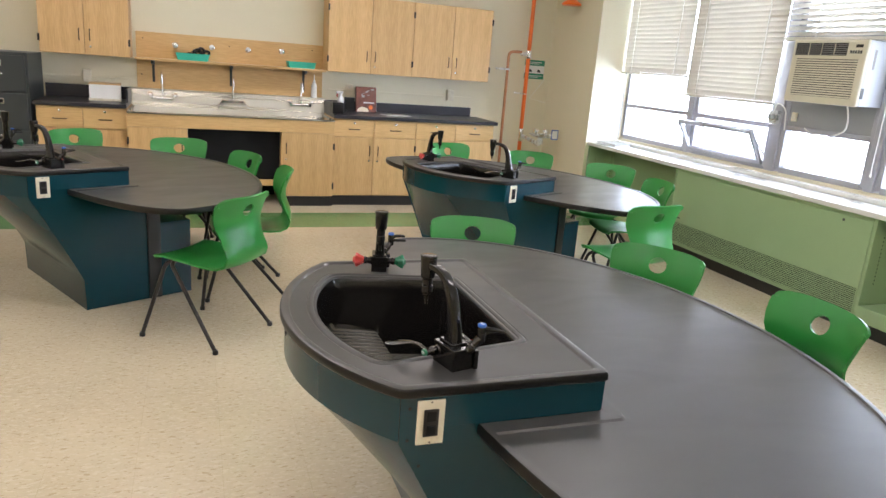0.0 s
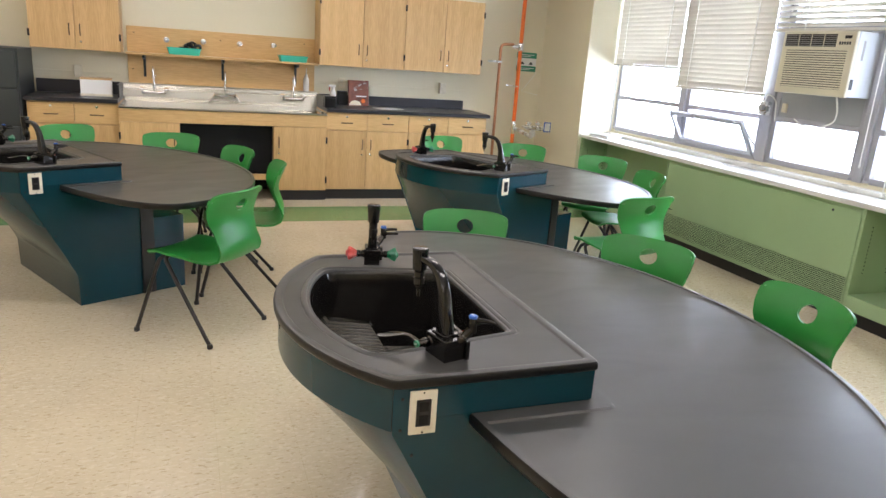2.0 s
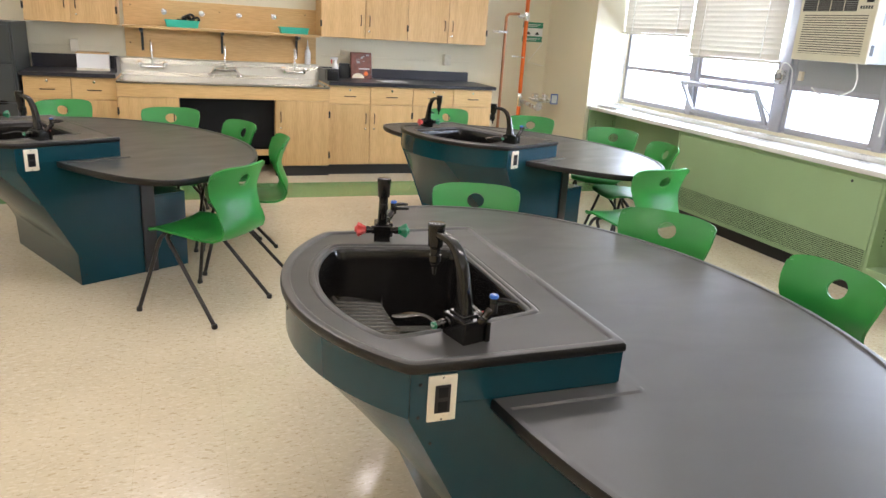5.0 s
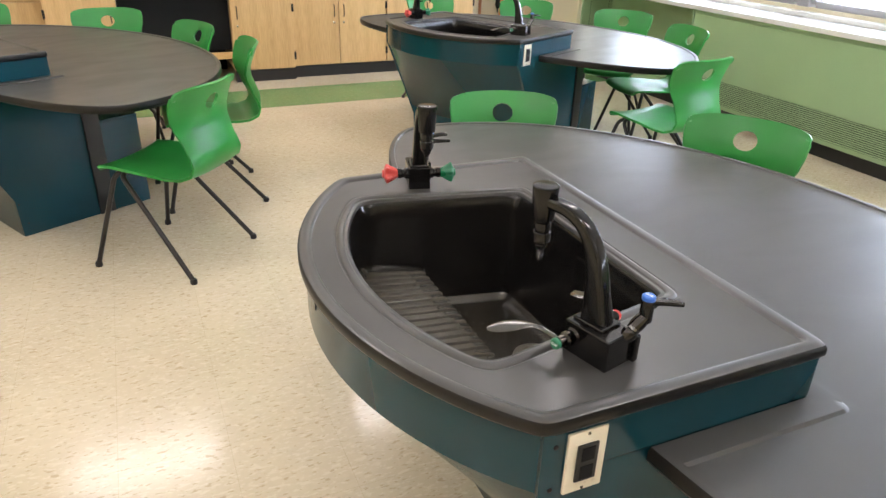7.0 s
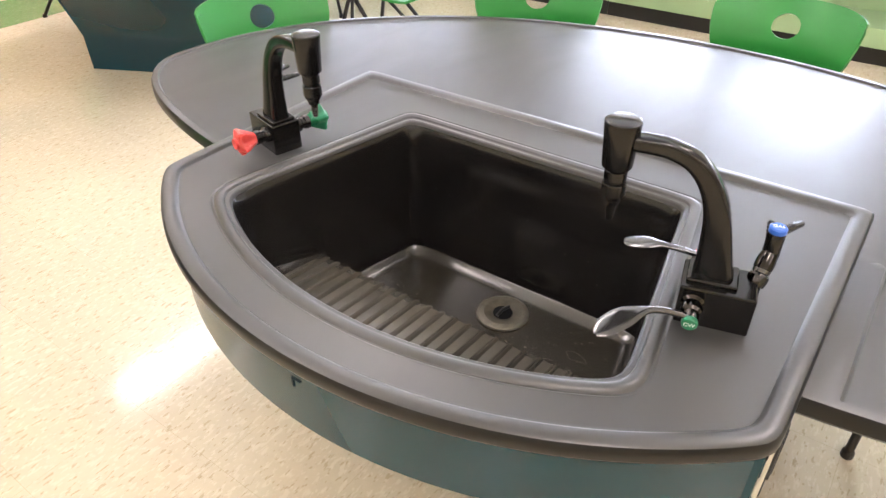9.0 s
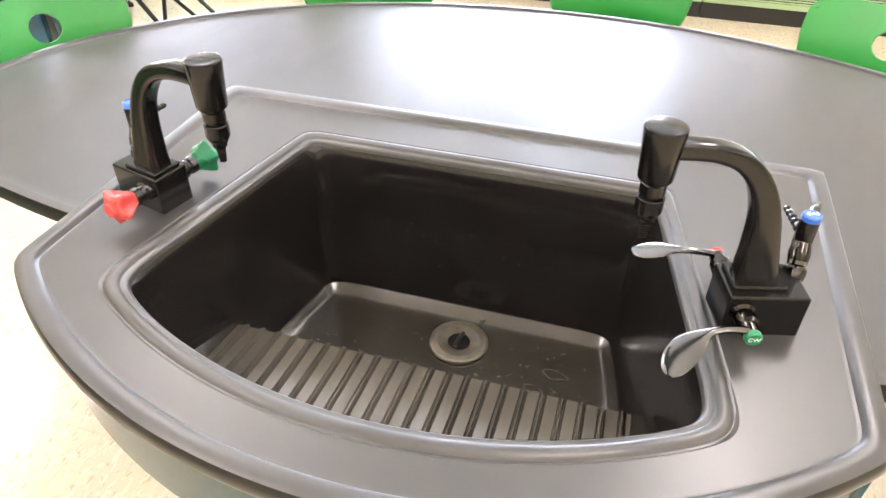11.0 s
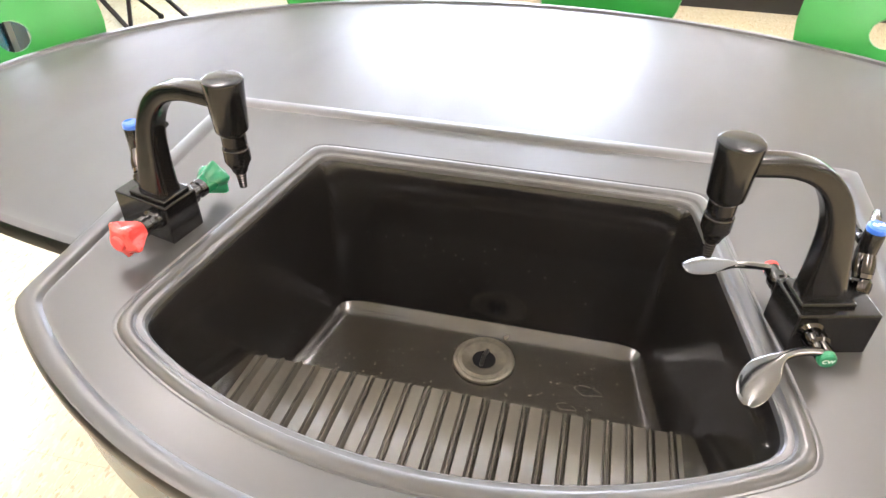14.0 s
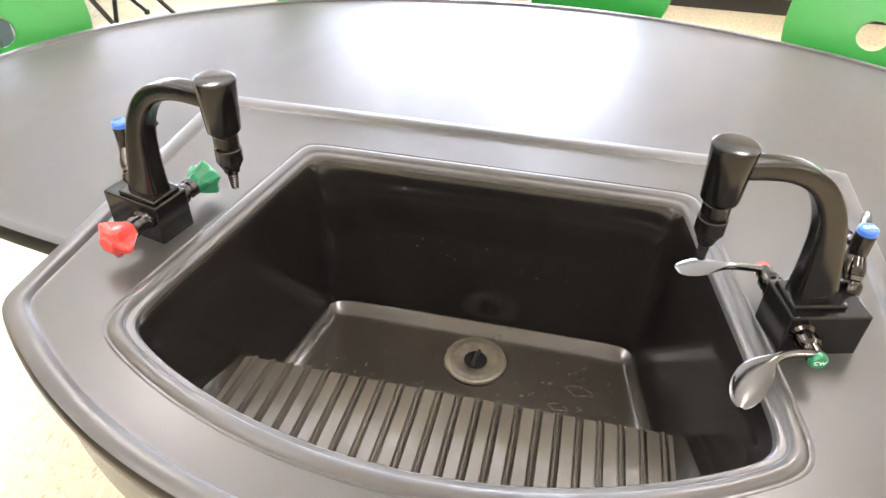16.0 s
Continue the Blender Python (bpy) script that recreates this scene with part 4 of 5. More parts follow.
YF, YU = 7.46, 7.77
for a, m, b in ((1.265, 1.69, 2.145), (2.145, 2.595, 3.045)):
    cabinet("base_cabinet", "pale oak base cabinet with two drawers over doors", a, b, YF, NORTH - 0.01, 0.0, 0.904, [
        ("drawer_front", a, m, 0.725, 0.898, 0, 0), ("drawer_front", m, b, 0.725, 0.898, 0, 0),
        ("door", a, m, 0.105, 0.72, 1, -1), ("door", m, b, 0.105, 0.72, -1, 1)], 0.10)
cabinet("base_cabinet", "pale oak base cabinet with two drawers beside the filing cabinet", -1.42, -0.67, YF, NORTH - 0.01, 0.0, 0.904, [
    ("drawer_front", -1.42, -1.04, 0.71, 0.898, 0, 0), ("drawer_front", -1.04, -0.67, 0.71, 0.898, 0, 0),
    ("door", -1.42, -1.04, 0.105, 0.705, 1, -1), ("door", -1.04, -0.67, 0.105, 0.705, -1, 1)], 0.10)
UZ0, UZ1 = 1.358, 2.128
for a, m, b in ((1.235, 1.69, 2.15), (2.15, 2.605, 3.055)):
    cabinet("wall_cabinet", "pale oak wall cabinet with two closed doors", a, b, YU, NORTH - 0.002, UZ0, UZ1, [
        ("door", a, m, UZ0, UZ1, 1, -1), ("door", m, b, UZ0, UZ1, -1, 1)])
cabinet("wall_cabinet", "pale oak wall cabinet over the filing cabinet", -1.41, -0.65, YU, NORTH - 0.002, UZ0, UZ1, [
    ("door", -1.41, -1.03, UZ0, UZ1, 1, -1), ("door", -1.03, -0.65, UZ0, UZ1, -1, 1)])

bench = thing("worktop", "black resin worktop with an upstand on oak cabinets", "worktop")
part("slab", boxed(1.262, 3.075, YF - 0.03, NORTH - 0.004, 0.906, 0.941, 0.004), COUNTER, bench)
part("upstand", boxed(1.262, 2.99, NORTH - 0.026, NORTH - 0.004, 0.9415, 1.045, 0.003), COUNTER, bench)
part("end_upstand", boxed(1.262, 1.282, 7.65, NORTH - 0.027, 0.9415, 1.045, 0.003), COUNTER, bench)
bench = thing("worktop", "short black resin worktop with an upstand", "worktop")
part("slab", boxed(-1.435, -0.672, YF - 0.03, NORTH - 0.004, 0.906, 0.941, 0.004), COUNTER, bench)
part("upstand", boxed(-1.435, -0.69, NORTH - 0.026, NORTH - 0.004, 0.9415, 1.065, 0.003), COUNTER, bench)
part("end_upstand", boxed(-0.69, -0.672, 7.65, NORTH - 0.027, 0.9415, 1.065, 0.003), COUNTER, bench)

# long wash-up sink on its own cabinet, open in the middle
SF = 7.40
su = thing("sink_cabinet", "pale oak sink cabinet with an open black knee space", "cabinet")
part("apron", boxed(-0.668, 1.26, SF, SF + 0.022, 0.75, 0.872, 0.002), OAK_FLAT, su)
for a, b, side, hinge in ((-0.668, -0.145, 1, -1), (0.73, 1.26, -1, 1)):
    part("body", boxed(a, b, SF + 0.022, NORTH - 0.01, 0.10, 0.77, 0.002), OAK, su)
    d = part("door", boxed(a + 0.003, b - 0.003, SF, SF + 0.0215, 0.105, 0.747, 0.002), OAK, su)
    m = b - 0.05 if side > 0 else a + 0.05
    pull("pull", d, (m, SF, 0.54), (m, SF, 0.64), (0, -0.022, 0))
    part("lock", lathe(bmesh.new(), ((0.009, 0), (0.009, 0.003), (0.006, 0.004)), pose(m, SF, 0.48, 90, 0, 0), 12), BRIGHT, d)
    e = b - 0.001 if hinge > 0 else a + 0.001
    for h in (0.21, 0.62):
        part("hinge", boxed(e - 0.009, e + 0.009, SF - 0.006, SF + 0.004, h - 0.032, h + 0.032, 0.003), BLACK, d)
    part("toe_kick", boxed(a, b, SF + 0.012, SF + 0.03, 0.0, 0.098), RUBBER, su, "black vinyl toe kick")
# black sheets stand in for the shade inside the open knee space
part("knee_space_back", boxed(-0.145, 0.73, NORTH - 0.1, NORTH - 0.02, 0.0, 0.76), DARK, su, "back of the knee space, coloured black for its shade")
part("knee_space_rail", boxed(-0.145, 0.73, SF + 0.05, SF + 0.07, 0.20, 0.26, 0.002), OAK_FLAT, su)
part("knee_space_shade", boxed(-0.143, 0.728, SF + 0.10, SF + 0.115, 0.27, 0.739), DARK, su, "black sheet in place of the knee space's shade")

ss = thing("steel_sink", "long brushed stainless steel wash-up sink with backsplash", "sink")
bm = bmesh.new()
xs0, xs1, ys0, ys1 = -0.668, 1.26, SF - 0.01, NORTH - 0.03
prof = [(y, z + 0.010) for y, z in ((ys0, 0.862), (ys0, 0.874), (ys0 + 0.02, 0.878), (ys0 + 0.045, 0.868), (ys0 + 0.055, 0.85), (ys0 + 0.06, 0.80), (ys0 + 0.09, 0.785), (ys1 - 0.22, 0.785), (ys1 - 0.075, 0.79), (ys1 - 0.06, 0.80), (ys1 - 0.033, 0.935), (ys1 - 0.01, 1.047), (ys1, 1.052), (ys1 + 0.026, 1.052))]
cols = [[bm.verts.new((x, y, z)) for y, z in prof] for x in (xs0, xs0 + 0.02, xs1 - 0.02, xs1)]
for i, (a, b) in enumerate(zip(cols, cols[1:])):
    for k in range(len(prof) - 1):
        if i in (0, 2) and 3 < k < 8:
            continue
        bm.faces.new((a[k], a[k + 1], b[k + 1], b[k]))
for c in (cols[1], cols[2]):
    bm.faces.new([c[k] for k in range(4, 9)])
    bm.faces.new([c[4], c[8], c[9]])
part("trough", bm, STEEL, ss, smooth=True)
for x in (xs0, xs1 - 0.02):
    part("end_cap", boxed(x, x + 0.02, ys0 + 0.03, ys1, 0.872, 0.892, 0.003), STEEL, ss)


def bridge_tap(x, z, levers):
    """A chrome wall tap: two inlets, a bridge, two handles and a tall swan neck."""
    y = NORTH - 0.075
    f = thing("bridge_faucet", "chrome wall-mounted mixer tap over the steel sink", "faucet", None, "bridge faucets")
    part("bridge", tube(bmesh.new(), [(x - 0.10, y - 0.05, z), (x + 0.10, y - 0.05, z)], 0.012, 12), BRIGHT, f, smooth=True)
    for s in (-1, 1):
        part("inlet", tube(bmesh.new(), [(x + s * 0.10, y + 0.03, z), (x + s * 0.10, y - 0.065, z)], [0.02, 0.014], 12), BRIGHT, f, smooth=True)
        if levers:
            part("lever_handle", tube(bmesh.new(), [(x + s * 0.10, y - 0.06, z + 0.015), (x + s * 0.12, y - 0.09, z - 0.01), (x + s * 0.16, y - 0.13, z - 0.06)], [0.011, 0.007, 0.009], 10), BRIGHT, f, smooth=True)
        else:
            part("handle", lathe(bmesh.new(), ((0.012, 0), (0.024, 0.01), (0.026, 0.03), (0.02, 0.036)), pose(x + s * 0.115, y - 0.065, z + 0.012, 20, 0, 0), 10), BRIGHT, f)
    r = 0.05
    path = [(x, y - 0.05, z)] + [(x, y - 0.05 - 0.002, z + 0.15)] + [(x, y - 0.05 - r * (1 - math.cos(a)), z + 0.20 + r * math.sin(a)) for a in (math.pi * k / 10 for k in range(11))] + [(x, y - 0.05 - 2 * r, z + 0.16)]
    part("swan_neck", tube(bmesh.new(), path, 0.009, 12), BRIGHT, f, smooth=True)
    part("spout_tip", tube(bmesh.new(), [(x, y - 0.05 - 2 * r, z + 0.17), (x, y - 0.05 - 2 * r, z + 0.135)], 0.012, 12), BRIGHT, f, smooth=True)


for x, z, lv in ((-0.378, 0.985, False), (0.30, 0.98, True), (0.995, 0.983, False)):
    bridge_tap(x, z, lv)

# oak drying panel with its shelf
panel = thing("peg_panel", "pale oak wall panel with chrome pegs and a shelf", "wall panel")
part("board", boxed(-0.615, 1.236, NORTH - 0.022, NORTH - 0.002, 1.066, 1.612, 0.002), OAK_FLAT, panel)
part("shelf", boxed(-0.615, 1.236, NORTH - 0.26, NORTH - 0.0225, 1.345, 1.367, 0.002), OAK_FLAT, panel)
for x in (-0.46, 0.285, 1.03):
    part("bracket", prism(bmesh.new(), [(NORTH - 0.0225, 1.13), (NORTH - 0.0225, 1.343), (NORTH - 0.24, 1.343), (NORTH - 0.24, 1.318), (NORTH - 0.045, 1.30)], x - 0.012, x + 0.012, 0), DARK_GREY, panel, "dark steel bracket")
for x, z in ((-0.25, 1.502), (0.10, 1.506), (0.457, 1.508), (0.80, 1.52)):
    part("peg", lathe(bmesh.new(), ((0.028, 0), (0.026, 0.006), (0.013, 0.012), (0.012, 0.05), (0.024, 0.058), (0.024, 0.068), (0.016, 0.074)), pose(x, NORTH - 0.0225, z, 90, 0, 0), 14), GALV, panel, "chrome peg", smooth=True)
for x, z in ((-0.57, 1.2), (0.27, 1.53), (1.12, 1.555), (-0.55, 1.55)):
    part("screw_hole", lathe(bmesh.new(), ((0.006, 0), (0.006, 0.001), (0.004, 0.0015)), pose(x, NORTH - 0.0225, z, 90, 0, 0), 10), BRONZE, panel)


def bin_tray(x0, x1, y0, y1, z, h, label):
    c = thing("plastic_bin", label, "bin", None, "bins on the shelf")
    m, n = (x0 + x1) / 2, (y0 + y1) / 2
    bm = bmesh.new()
    rings = []
    for k, zz in ((0.86, 0.004), (0.88, 0.0), (0.97, h - 0.012), (1.0, h - 0.01), (1.0, h), (0.965, h), (0.95, h - 0.02), (0.86, 0.01)):
        rings.append([(m + sx * (x1 - x0) / 2 * k, n + sy * (y1 - y0) / 2 * k, z + zz) for sx, sy in ((-1, -0.9), (-0.97, -1), (0.97, -1), (1, -0.9), (1, 0.9), (0.97, 1), (-0.97, 1), (-1, 0.9))])
    loft(bm, rings, cap=True)
    part("tray", bm, TURQ, c)
    for s in (-1, 1):
        part("foot", boxed(m + s * (x1 - x0) * 0.3 - 0.02, m + s * (x1 - x0) * 0.3 + 0.02, n - 0.05, n + 0.05, z - 0.0, z + 0.004), DARK_GREY, c)
    return c


bin_tray(-0.245, 0.075, NORTH - 0.235, NORTH - 0.06, 1.3675, 0.068, "turquoise plastic bin holding black goggles on the shelf")
bin_tray(0.84, 1.135, NORTH - 0.235, NORTH - 0.06, 1.3675, 0.062, "empty turquoise plastic bin on the oak shelf")
rng = random.Random(11)
for k in range(4):
    g = thing("goggles", "black safety goggles heaped in a turquoise bin", "goggles", pose(-0.07 + 0.035 * k, NORTH - 0.15 + 0.02 * (k % 2), 1.438 + 0.014 * (k % 3), rng.uniform(-30, 30), rng.uniform(-20, 20), rng.uniform(0, 90)), "goggles in the bin")
    part("lens_frame", tube(bmesh.new(), [(0.045 * math.cos(a), 0.0, 0.028 * math.sin(a)) for a in (2 * math.pi * j / 12 for j in range(13))], 0.013, 8), BLACK, g)
    part("strap", tube(bmesh.new(), bend([(-0.045, 0, 0), (-0.03, 0.06, 0.005), (0.03, 0.06, 0.0), (0.045, 0, 0)], 0.02, 4), 0.005, 6), BLACK, g)


def wall_plate(x, z, wide, label):
    o = thing("wall_outlet", label, "outlet", None, "wall outlets")
    p = part("plate", boxed(x - wide / 2, x + wide / 2, NORTH - 0.012, NORTH - 0.001, z - 0.058, z + 0.058, 0.003), IVORY, o)
    for dz in (-0.02, 0.02):
        part("socket", boxed(x - 0.014, x + 0.014, NORTH - 0.0145, NORTH - 0.0122, z + dz - 0.013, z + dz + 0.013, 0.0015), OUTLET, p)


def surface_box(x, z):
    o = thing("wall_outlet", "ivory surface-mounted outlet box on the cream wall", "outlet", None, "wall outlets")
    part("back_box", boxed(x - 0.04, x + 0.03, NORTH - 0.05, NORTH - 0.001, z - 0.06, z + 0.06, 0.004), IVORY, o)
    part("socket_plate", boxed(x - 0.036, x + 0.036, NORTH - 0.058, NORTH - 0.0505, z - 0.058, z + 0.058, 0.003), OUTLET, o)


wall_plate(1.54, 1.17, 0.075, "ivory outlet plate on the wall over the worktop")
surface_box(2.72, 1.175)
surface_box(-1.06, 1.15)
setting("trim_raceway", boxed(1.30, 3.0, NORTH - 0.016, NORTH - 0.001, 1.150, 1.166, 0.002), WALL, "cream painted cable raceway", "raceway")
setting("trim_raceway_left", boxed(-1.46, -0.68, NORTH - 0.016, NORTH - 0.001, 1.135, 1.151, 0.002), WALL, "cream painted cable raceway", "raceway")

# things on the worktops
bk = thing("book", "dark red and black hardback textbook standing on the worktop", "book", pose(1.70, 7.93, 0.9415, -8, 0, 4))
part("cover", boxed(-0.115, 0.115, -0.016, 0.016, 0, 0.275, 0.004), BOOK, bk)
part("pages", boxed(-0.110, 0.1165, -0.012, 0.012, 0.004, 0.271), PAPER, bk)
part("cover_disc", lathe(bmesh.new(), ((0.024, 0), (0.022, 0.0006)), pose(0.05, -0.0163, 0.055, 90, 0, 0), 24), ORANGE, bk, "orange disc printed on the cover")
part("cover_title", boxed(-0.03, 0.09, -0.0168, -0.0163, 0.098, 0.110), PAPER, bk, "pale title bar")
bm = bmesh.new()
pts = [(0.068 * math.cos(a) - 0.04, 0.052 * math.sin(a)) for a in (math.pi * k / 16 for k in range(17))]
prism(bm, [(x, 0.006 + z) for x, z in pts], -0.0169, -0.0163, 1)
part("cover_planet", bm, IVORY, bk, "pale half disc printed on the cover")
for k in range(9):
    u = rng.uniform(-0.06, 0.05)
    part("cover_fragment", boxed(u, u + rng.uniform(0.012, 0.035), -0.0168, -0.0163, 0.16 + 0.01 * k, 0.165 + 0.01 * k + rng.uniform(0, 0.008)), GREY_PANEL, bk)

sp = thing("spray_bottle", "clear spray bottle with a red and white trigger", "bottle", pose(1.41, 7.90, 0.9415))
part("bottle", lathe(bmesh.new(), ((0.034, 0), (0.036, 0.005), (0.036, 0.11), (0.028, 0.145), (0.013, 0.165), (0.013, 0.175)), None, 20), CLEAR, sp, smooth=True)
part("collar", lathe(bmesh.new(), ((0.015, 0.172), (0.015, 0.19)), None, 14), PAPER, sp)
part("trigger_head", boxed(-0.05, 0.025, -0.012, 0.012, 0.19, 0.215, 0.005), PAPER, sp)
part("trigger", tube(bmesh.new(), [(-0.035, 0, 0.192), (-0.042, 0, 0.165), (-0.036, 0, 0.15)], 0.006, 8), RED, sp, "red trigger")

wb = thing("squeeze_bottle", "white squeeze bottle with a pointed tip on the steel sink's ledge", "bottle", pose(1.145, NORTH - 0.045, 1.0625))
part("bottle", lathe(bmesh.new(), ((0.03, 0), (0.031, 0.004), (0.031, 0.12), (0.024, 0.145), (0.014, 0.155)), None, 18), PAPER, wb, smooth=True)
part("tip", lathe(bmesh.new(), ((0.016, 0.154), (0.015, 0.175), (0.007, 0.185), (0.003, 0.245)), None, 14), PAPER, wb, "white pointed cap")

rb = thing("box", "small black plastic box on the worktop's end", "box", pose(1.315, 7.62, 0.9415))
part("body", boxed(-0.05, 0.065, -0.06, 0.10, 0, 0.095, 0.006), BLACK, rb)
part("lid", boxed(-0.053, 0.068, -0.063, 0.103, 0.0952, 0.115, 0.006), BLACK, rb)
ph = thing("box", "tall black holder beside the textbook", "box", pose(1.53, 8.0, 0.9415))
part("body", boxed(-0.05, 0.05, -0.035, 0.05, 0, 0.15, 0.005), BLACK, ph)
sh = thing("paper", "white sheets of paper lying on the worktop", "paper", pose(1.98, 7.72, 0.9415, 0, 0, 12))
part("sheet", boxed(-0.14, 0.14, -0.105, 0.105, 0, 0.002), PAPER, sh)
part("upper_sheet", boxed(-0.13, 0.15, -0.10, 0.11, 0.0022, 0.004), PAPER, sh)

tb = thing("storage_box", "white cardboard box with a brown lid on the short worktop", "box", pose(-0.885, 7.86, 0.9415, 0, 0, 3))
part("body", boxed(-0.135, 0.135, -0.10, 0.10, 0, 0.15, 0.003), PAPER, tb)
part("rim", boxed(-0.138, 0.138, -0.103, 0.103, 0.1502, 0.163, 0.003), OAK_FLAT, tb, "brown edge")
part("tray_lip", boxed(-0.14, 0.14, -0.125, -0.1005, 0.0, 0.02, 0.003), OUTLET, tb)

fc = thing("filing_cabinet", "dark grey steel four-drawer filing cabinet", "filing cabinet", pose(-1.685, 7.68, 0))
part("body", boxed(-0.24, 0.24, -0.265, 0.37, 0.0, 1.345, 0.004), DARK_GREY, fc)
for k in range(4):
    z = 0.045 + k * 0.3225
    d = part("drawer", boxed(-0.222, 0.222, -0.288, -0.2655, z, z + 0.306, 0.004), DARK_GREY, fc)
    part("handle", tube(bmesh.new(), bend([(-0.05, -0.288, z + 0.15), (-0.05, -0.318, z + 0.15), (0.05, -0.318, z + 0.15), (0.05, -0.288, z + 0.15)], 0.014, 4), 0.008, 8), BRIGHT, d, "chrome handle", smooth=True)
    part("label_holder", boxed(-0.045, 0.045, -0.293, -0.2885, z + 0.215, z + 0.262, 0.002), BRIGHT, d, "chrome label holder")
    part("label_card", boxed(-0.037, 0.037, -0.2945, -0.2932, z + 0.222, z + 0.255), DARK, d)
    part("drawer_lock", lathe(bmesh.new(), ((0.009, 0), (0.009, 0.004)), pose(0.0, -0.288, z + 0.10, 90, 0, 0), 12), BRIGHT, d)

# ---- safety shower and eyewash ----
PY = 7.95
shower = thing("safety_shower", "orange emergency shower pipe with eyewash on the cream wall", "safety shower", pose(0.012, 0, -0.022))
part("riser", tube(bmesh.new(), [(3.60, PY, 0.022), (3.60, PY, 2.62)], 0.023, 16), ORANGE, shower, "orange painted riser", smooth=True)
part("floor_flange", lathe(bmesh.new(), ((0.06, 0), (0.06, 0.012), (0.03, 0.02)), pose(3.60, PY, 0.022), 18), GALV, shower)
part("top_tee", lathe(bmesh.new(), ((0.032, -0.05), (0.036, -0.04), (0.036, 0.04), (0.032, 0.05)), pose(3.60, PY, 2.40), 16), GALV, shower, smooth=True)
part("shower_arm", tube(bmesh.new(), bend([(3.60, PY, 2.40), (3.84, PY - 0.45, 2.42), (3.84, PY - 0.45, 2.36)], 0.03, 5), 0.016, 12), GALV, shower, "galvanised arm", smooth=True)
part("shower_head", lathe(bmesh.new(), ((0.105, 2.268), (0.108, 2.278), (0.10, 2.292), (0.06, 2.315), (0.035, 2.335), (0.028, 2.37)), pose(3.84, PY - 0.45, 0), 28), ORANGE, shower, "orange shower rose", smooth=True)
part("mid_tee", lathe(bmesh.new(), ((0.03, -0.045), (0.034, -0.035), (0.034, 0.035), (0.03, 0.045)), pose(3.60, PY, 1.72), 16), GALV, shower, smooth=True)
part("side_coupling", tube(bmesh.new(), [(3.57, PY, 1.72), (3.50, PY, 1.72)], [0.024, 0.02], 12), GALV, shower, smooth=True)
part("pull_rod", tube(bmesh.new(), [(3.60, PY - 0.02, 1.27), (3.47, PY - 0.03, 1.28)], 0.006, 8), GALV, shower)
part("rod_end", boxed(3.44, 3.48, PY - 0.04, PY - 0.02, 1.27, 1.29, 0.003), GALV, shower)
EX, EY, EZ = 3.685, PY - 0.35, 0.80
part("eyewash_arm", tube(bmesh.new(), bend([(3.60, PY, 0.775), (3.63, PY - 0.06, 0.775), (EX, EY, 0.715), (EX, EY, EZ)], 0.04, 5), 0.024, 14), GALV, shower, "galvanised eyewash arm", smooth=True)
part("eyewash_tee", lathe(bmesh.new(), ((0.03, -0.06), (0.034, -0.05), (0.034, 0.08), (0.03, 0.09)), pose(3.60, PY, 0.775), 16), BRIGHT, shower, smooth=True)
part("arm_coupling", lathe(bmesh.new(), ((0.034, -0.03), (0.038, -0.02), (0.038, 0.02), (0.034, 0.03)), pose(EX, EY, 0.755), 16), GALV, shower, smooth=True)
part("eyewash_bowl", lathe(bmesh.new(), ((0.03, 0.0), (0.07, 0.005), (0.125, 0.030), (0.132, 0.040), (0.122, 0.042), (0.05, 0.022)), pose(EX, EY, EZ), 28), GALV, shower, "stainless eyewash bowl", smooth=True)
for dx in (-0.065, 0.065):
    part("spray_head", lathe(bmesh.new(), ((0.016, 0.02), (0.016, 0.058), (0.036, 0.066), (0.042, 0.088), (0.028, 0.10)), pose(EX + dx, EY, EZ), 16), BRIGHT, shower, smooth=True)
part("flag_arm", tube(bmesh.new(), [(EX + 0.03, EY, EZ), (EX + 0.14, EY - 0.04, EZ + 0.01)], 0.007, 8), GALV, shower)
flag = part("push_flag", boxed(EX + 0.115, EX + 0.205, EY - 0.048, EY - 0.043, EZ - 0.015, EZ + 0.10, 0.002), BLUE, shower, "blue-edged push flag")
part("flag_mark", boxed(EX + 0.126, EX + 0.194, EY - 0.0505, EY - 0.0485, EZ - 0.003, EZ + 0.088), PAPER, flag, "white face")

cp = thing("copper_pipe", "tarnished copper water pipe feeding the shower", "pipe")
part("pipe", tube(bmesh.new(), bend([(3.36, PY, 0.0), (3.36, PY, 1.715), (3.52, PY, 1.72)], 0.06, 8), 0.0165, 14), COPPER, cp, smooth=True)
part("strap", boxed(3.335, 3.385, PY - 0.02, PY + 0.02, 1.505, 1.53, 0.004), GALV, cp)
part("strap_arm", boxed(3.27, 3.335, PY - 0.006, NORTH - 0.001, 1.505, 1.53, 0.003), GALV, cp)

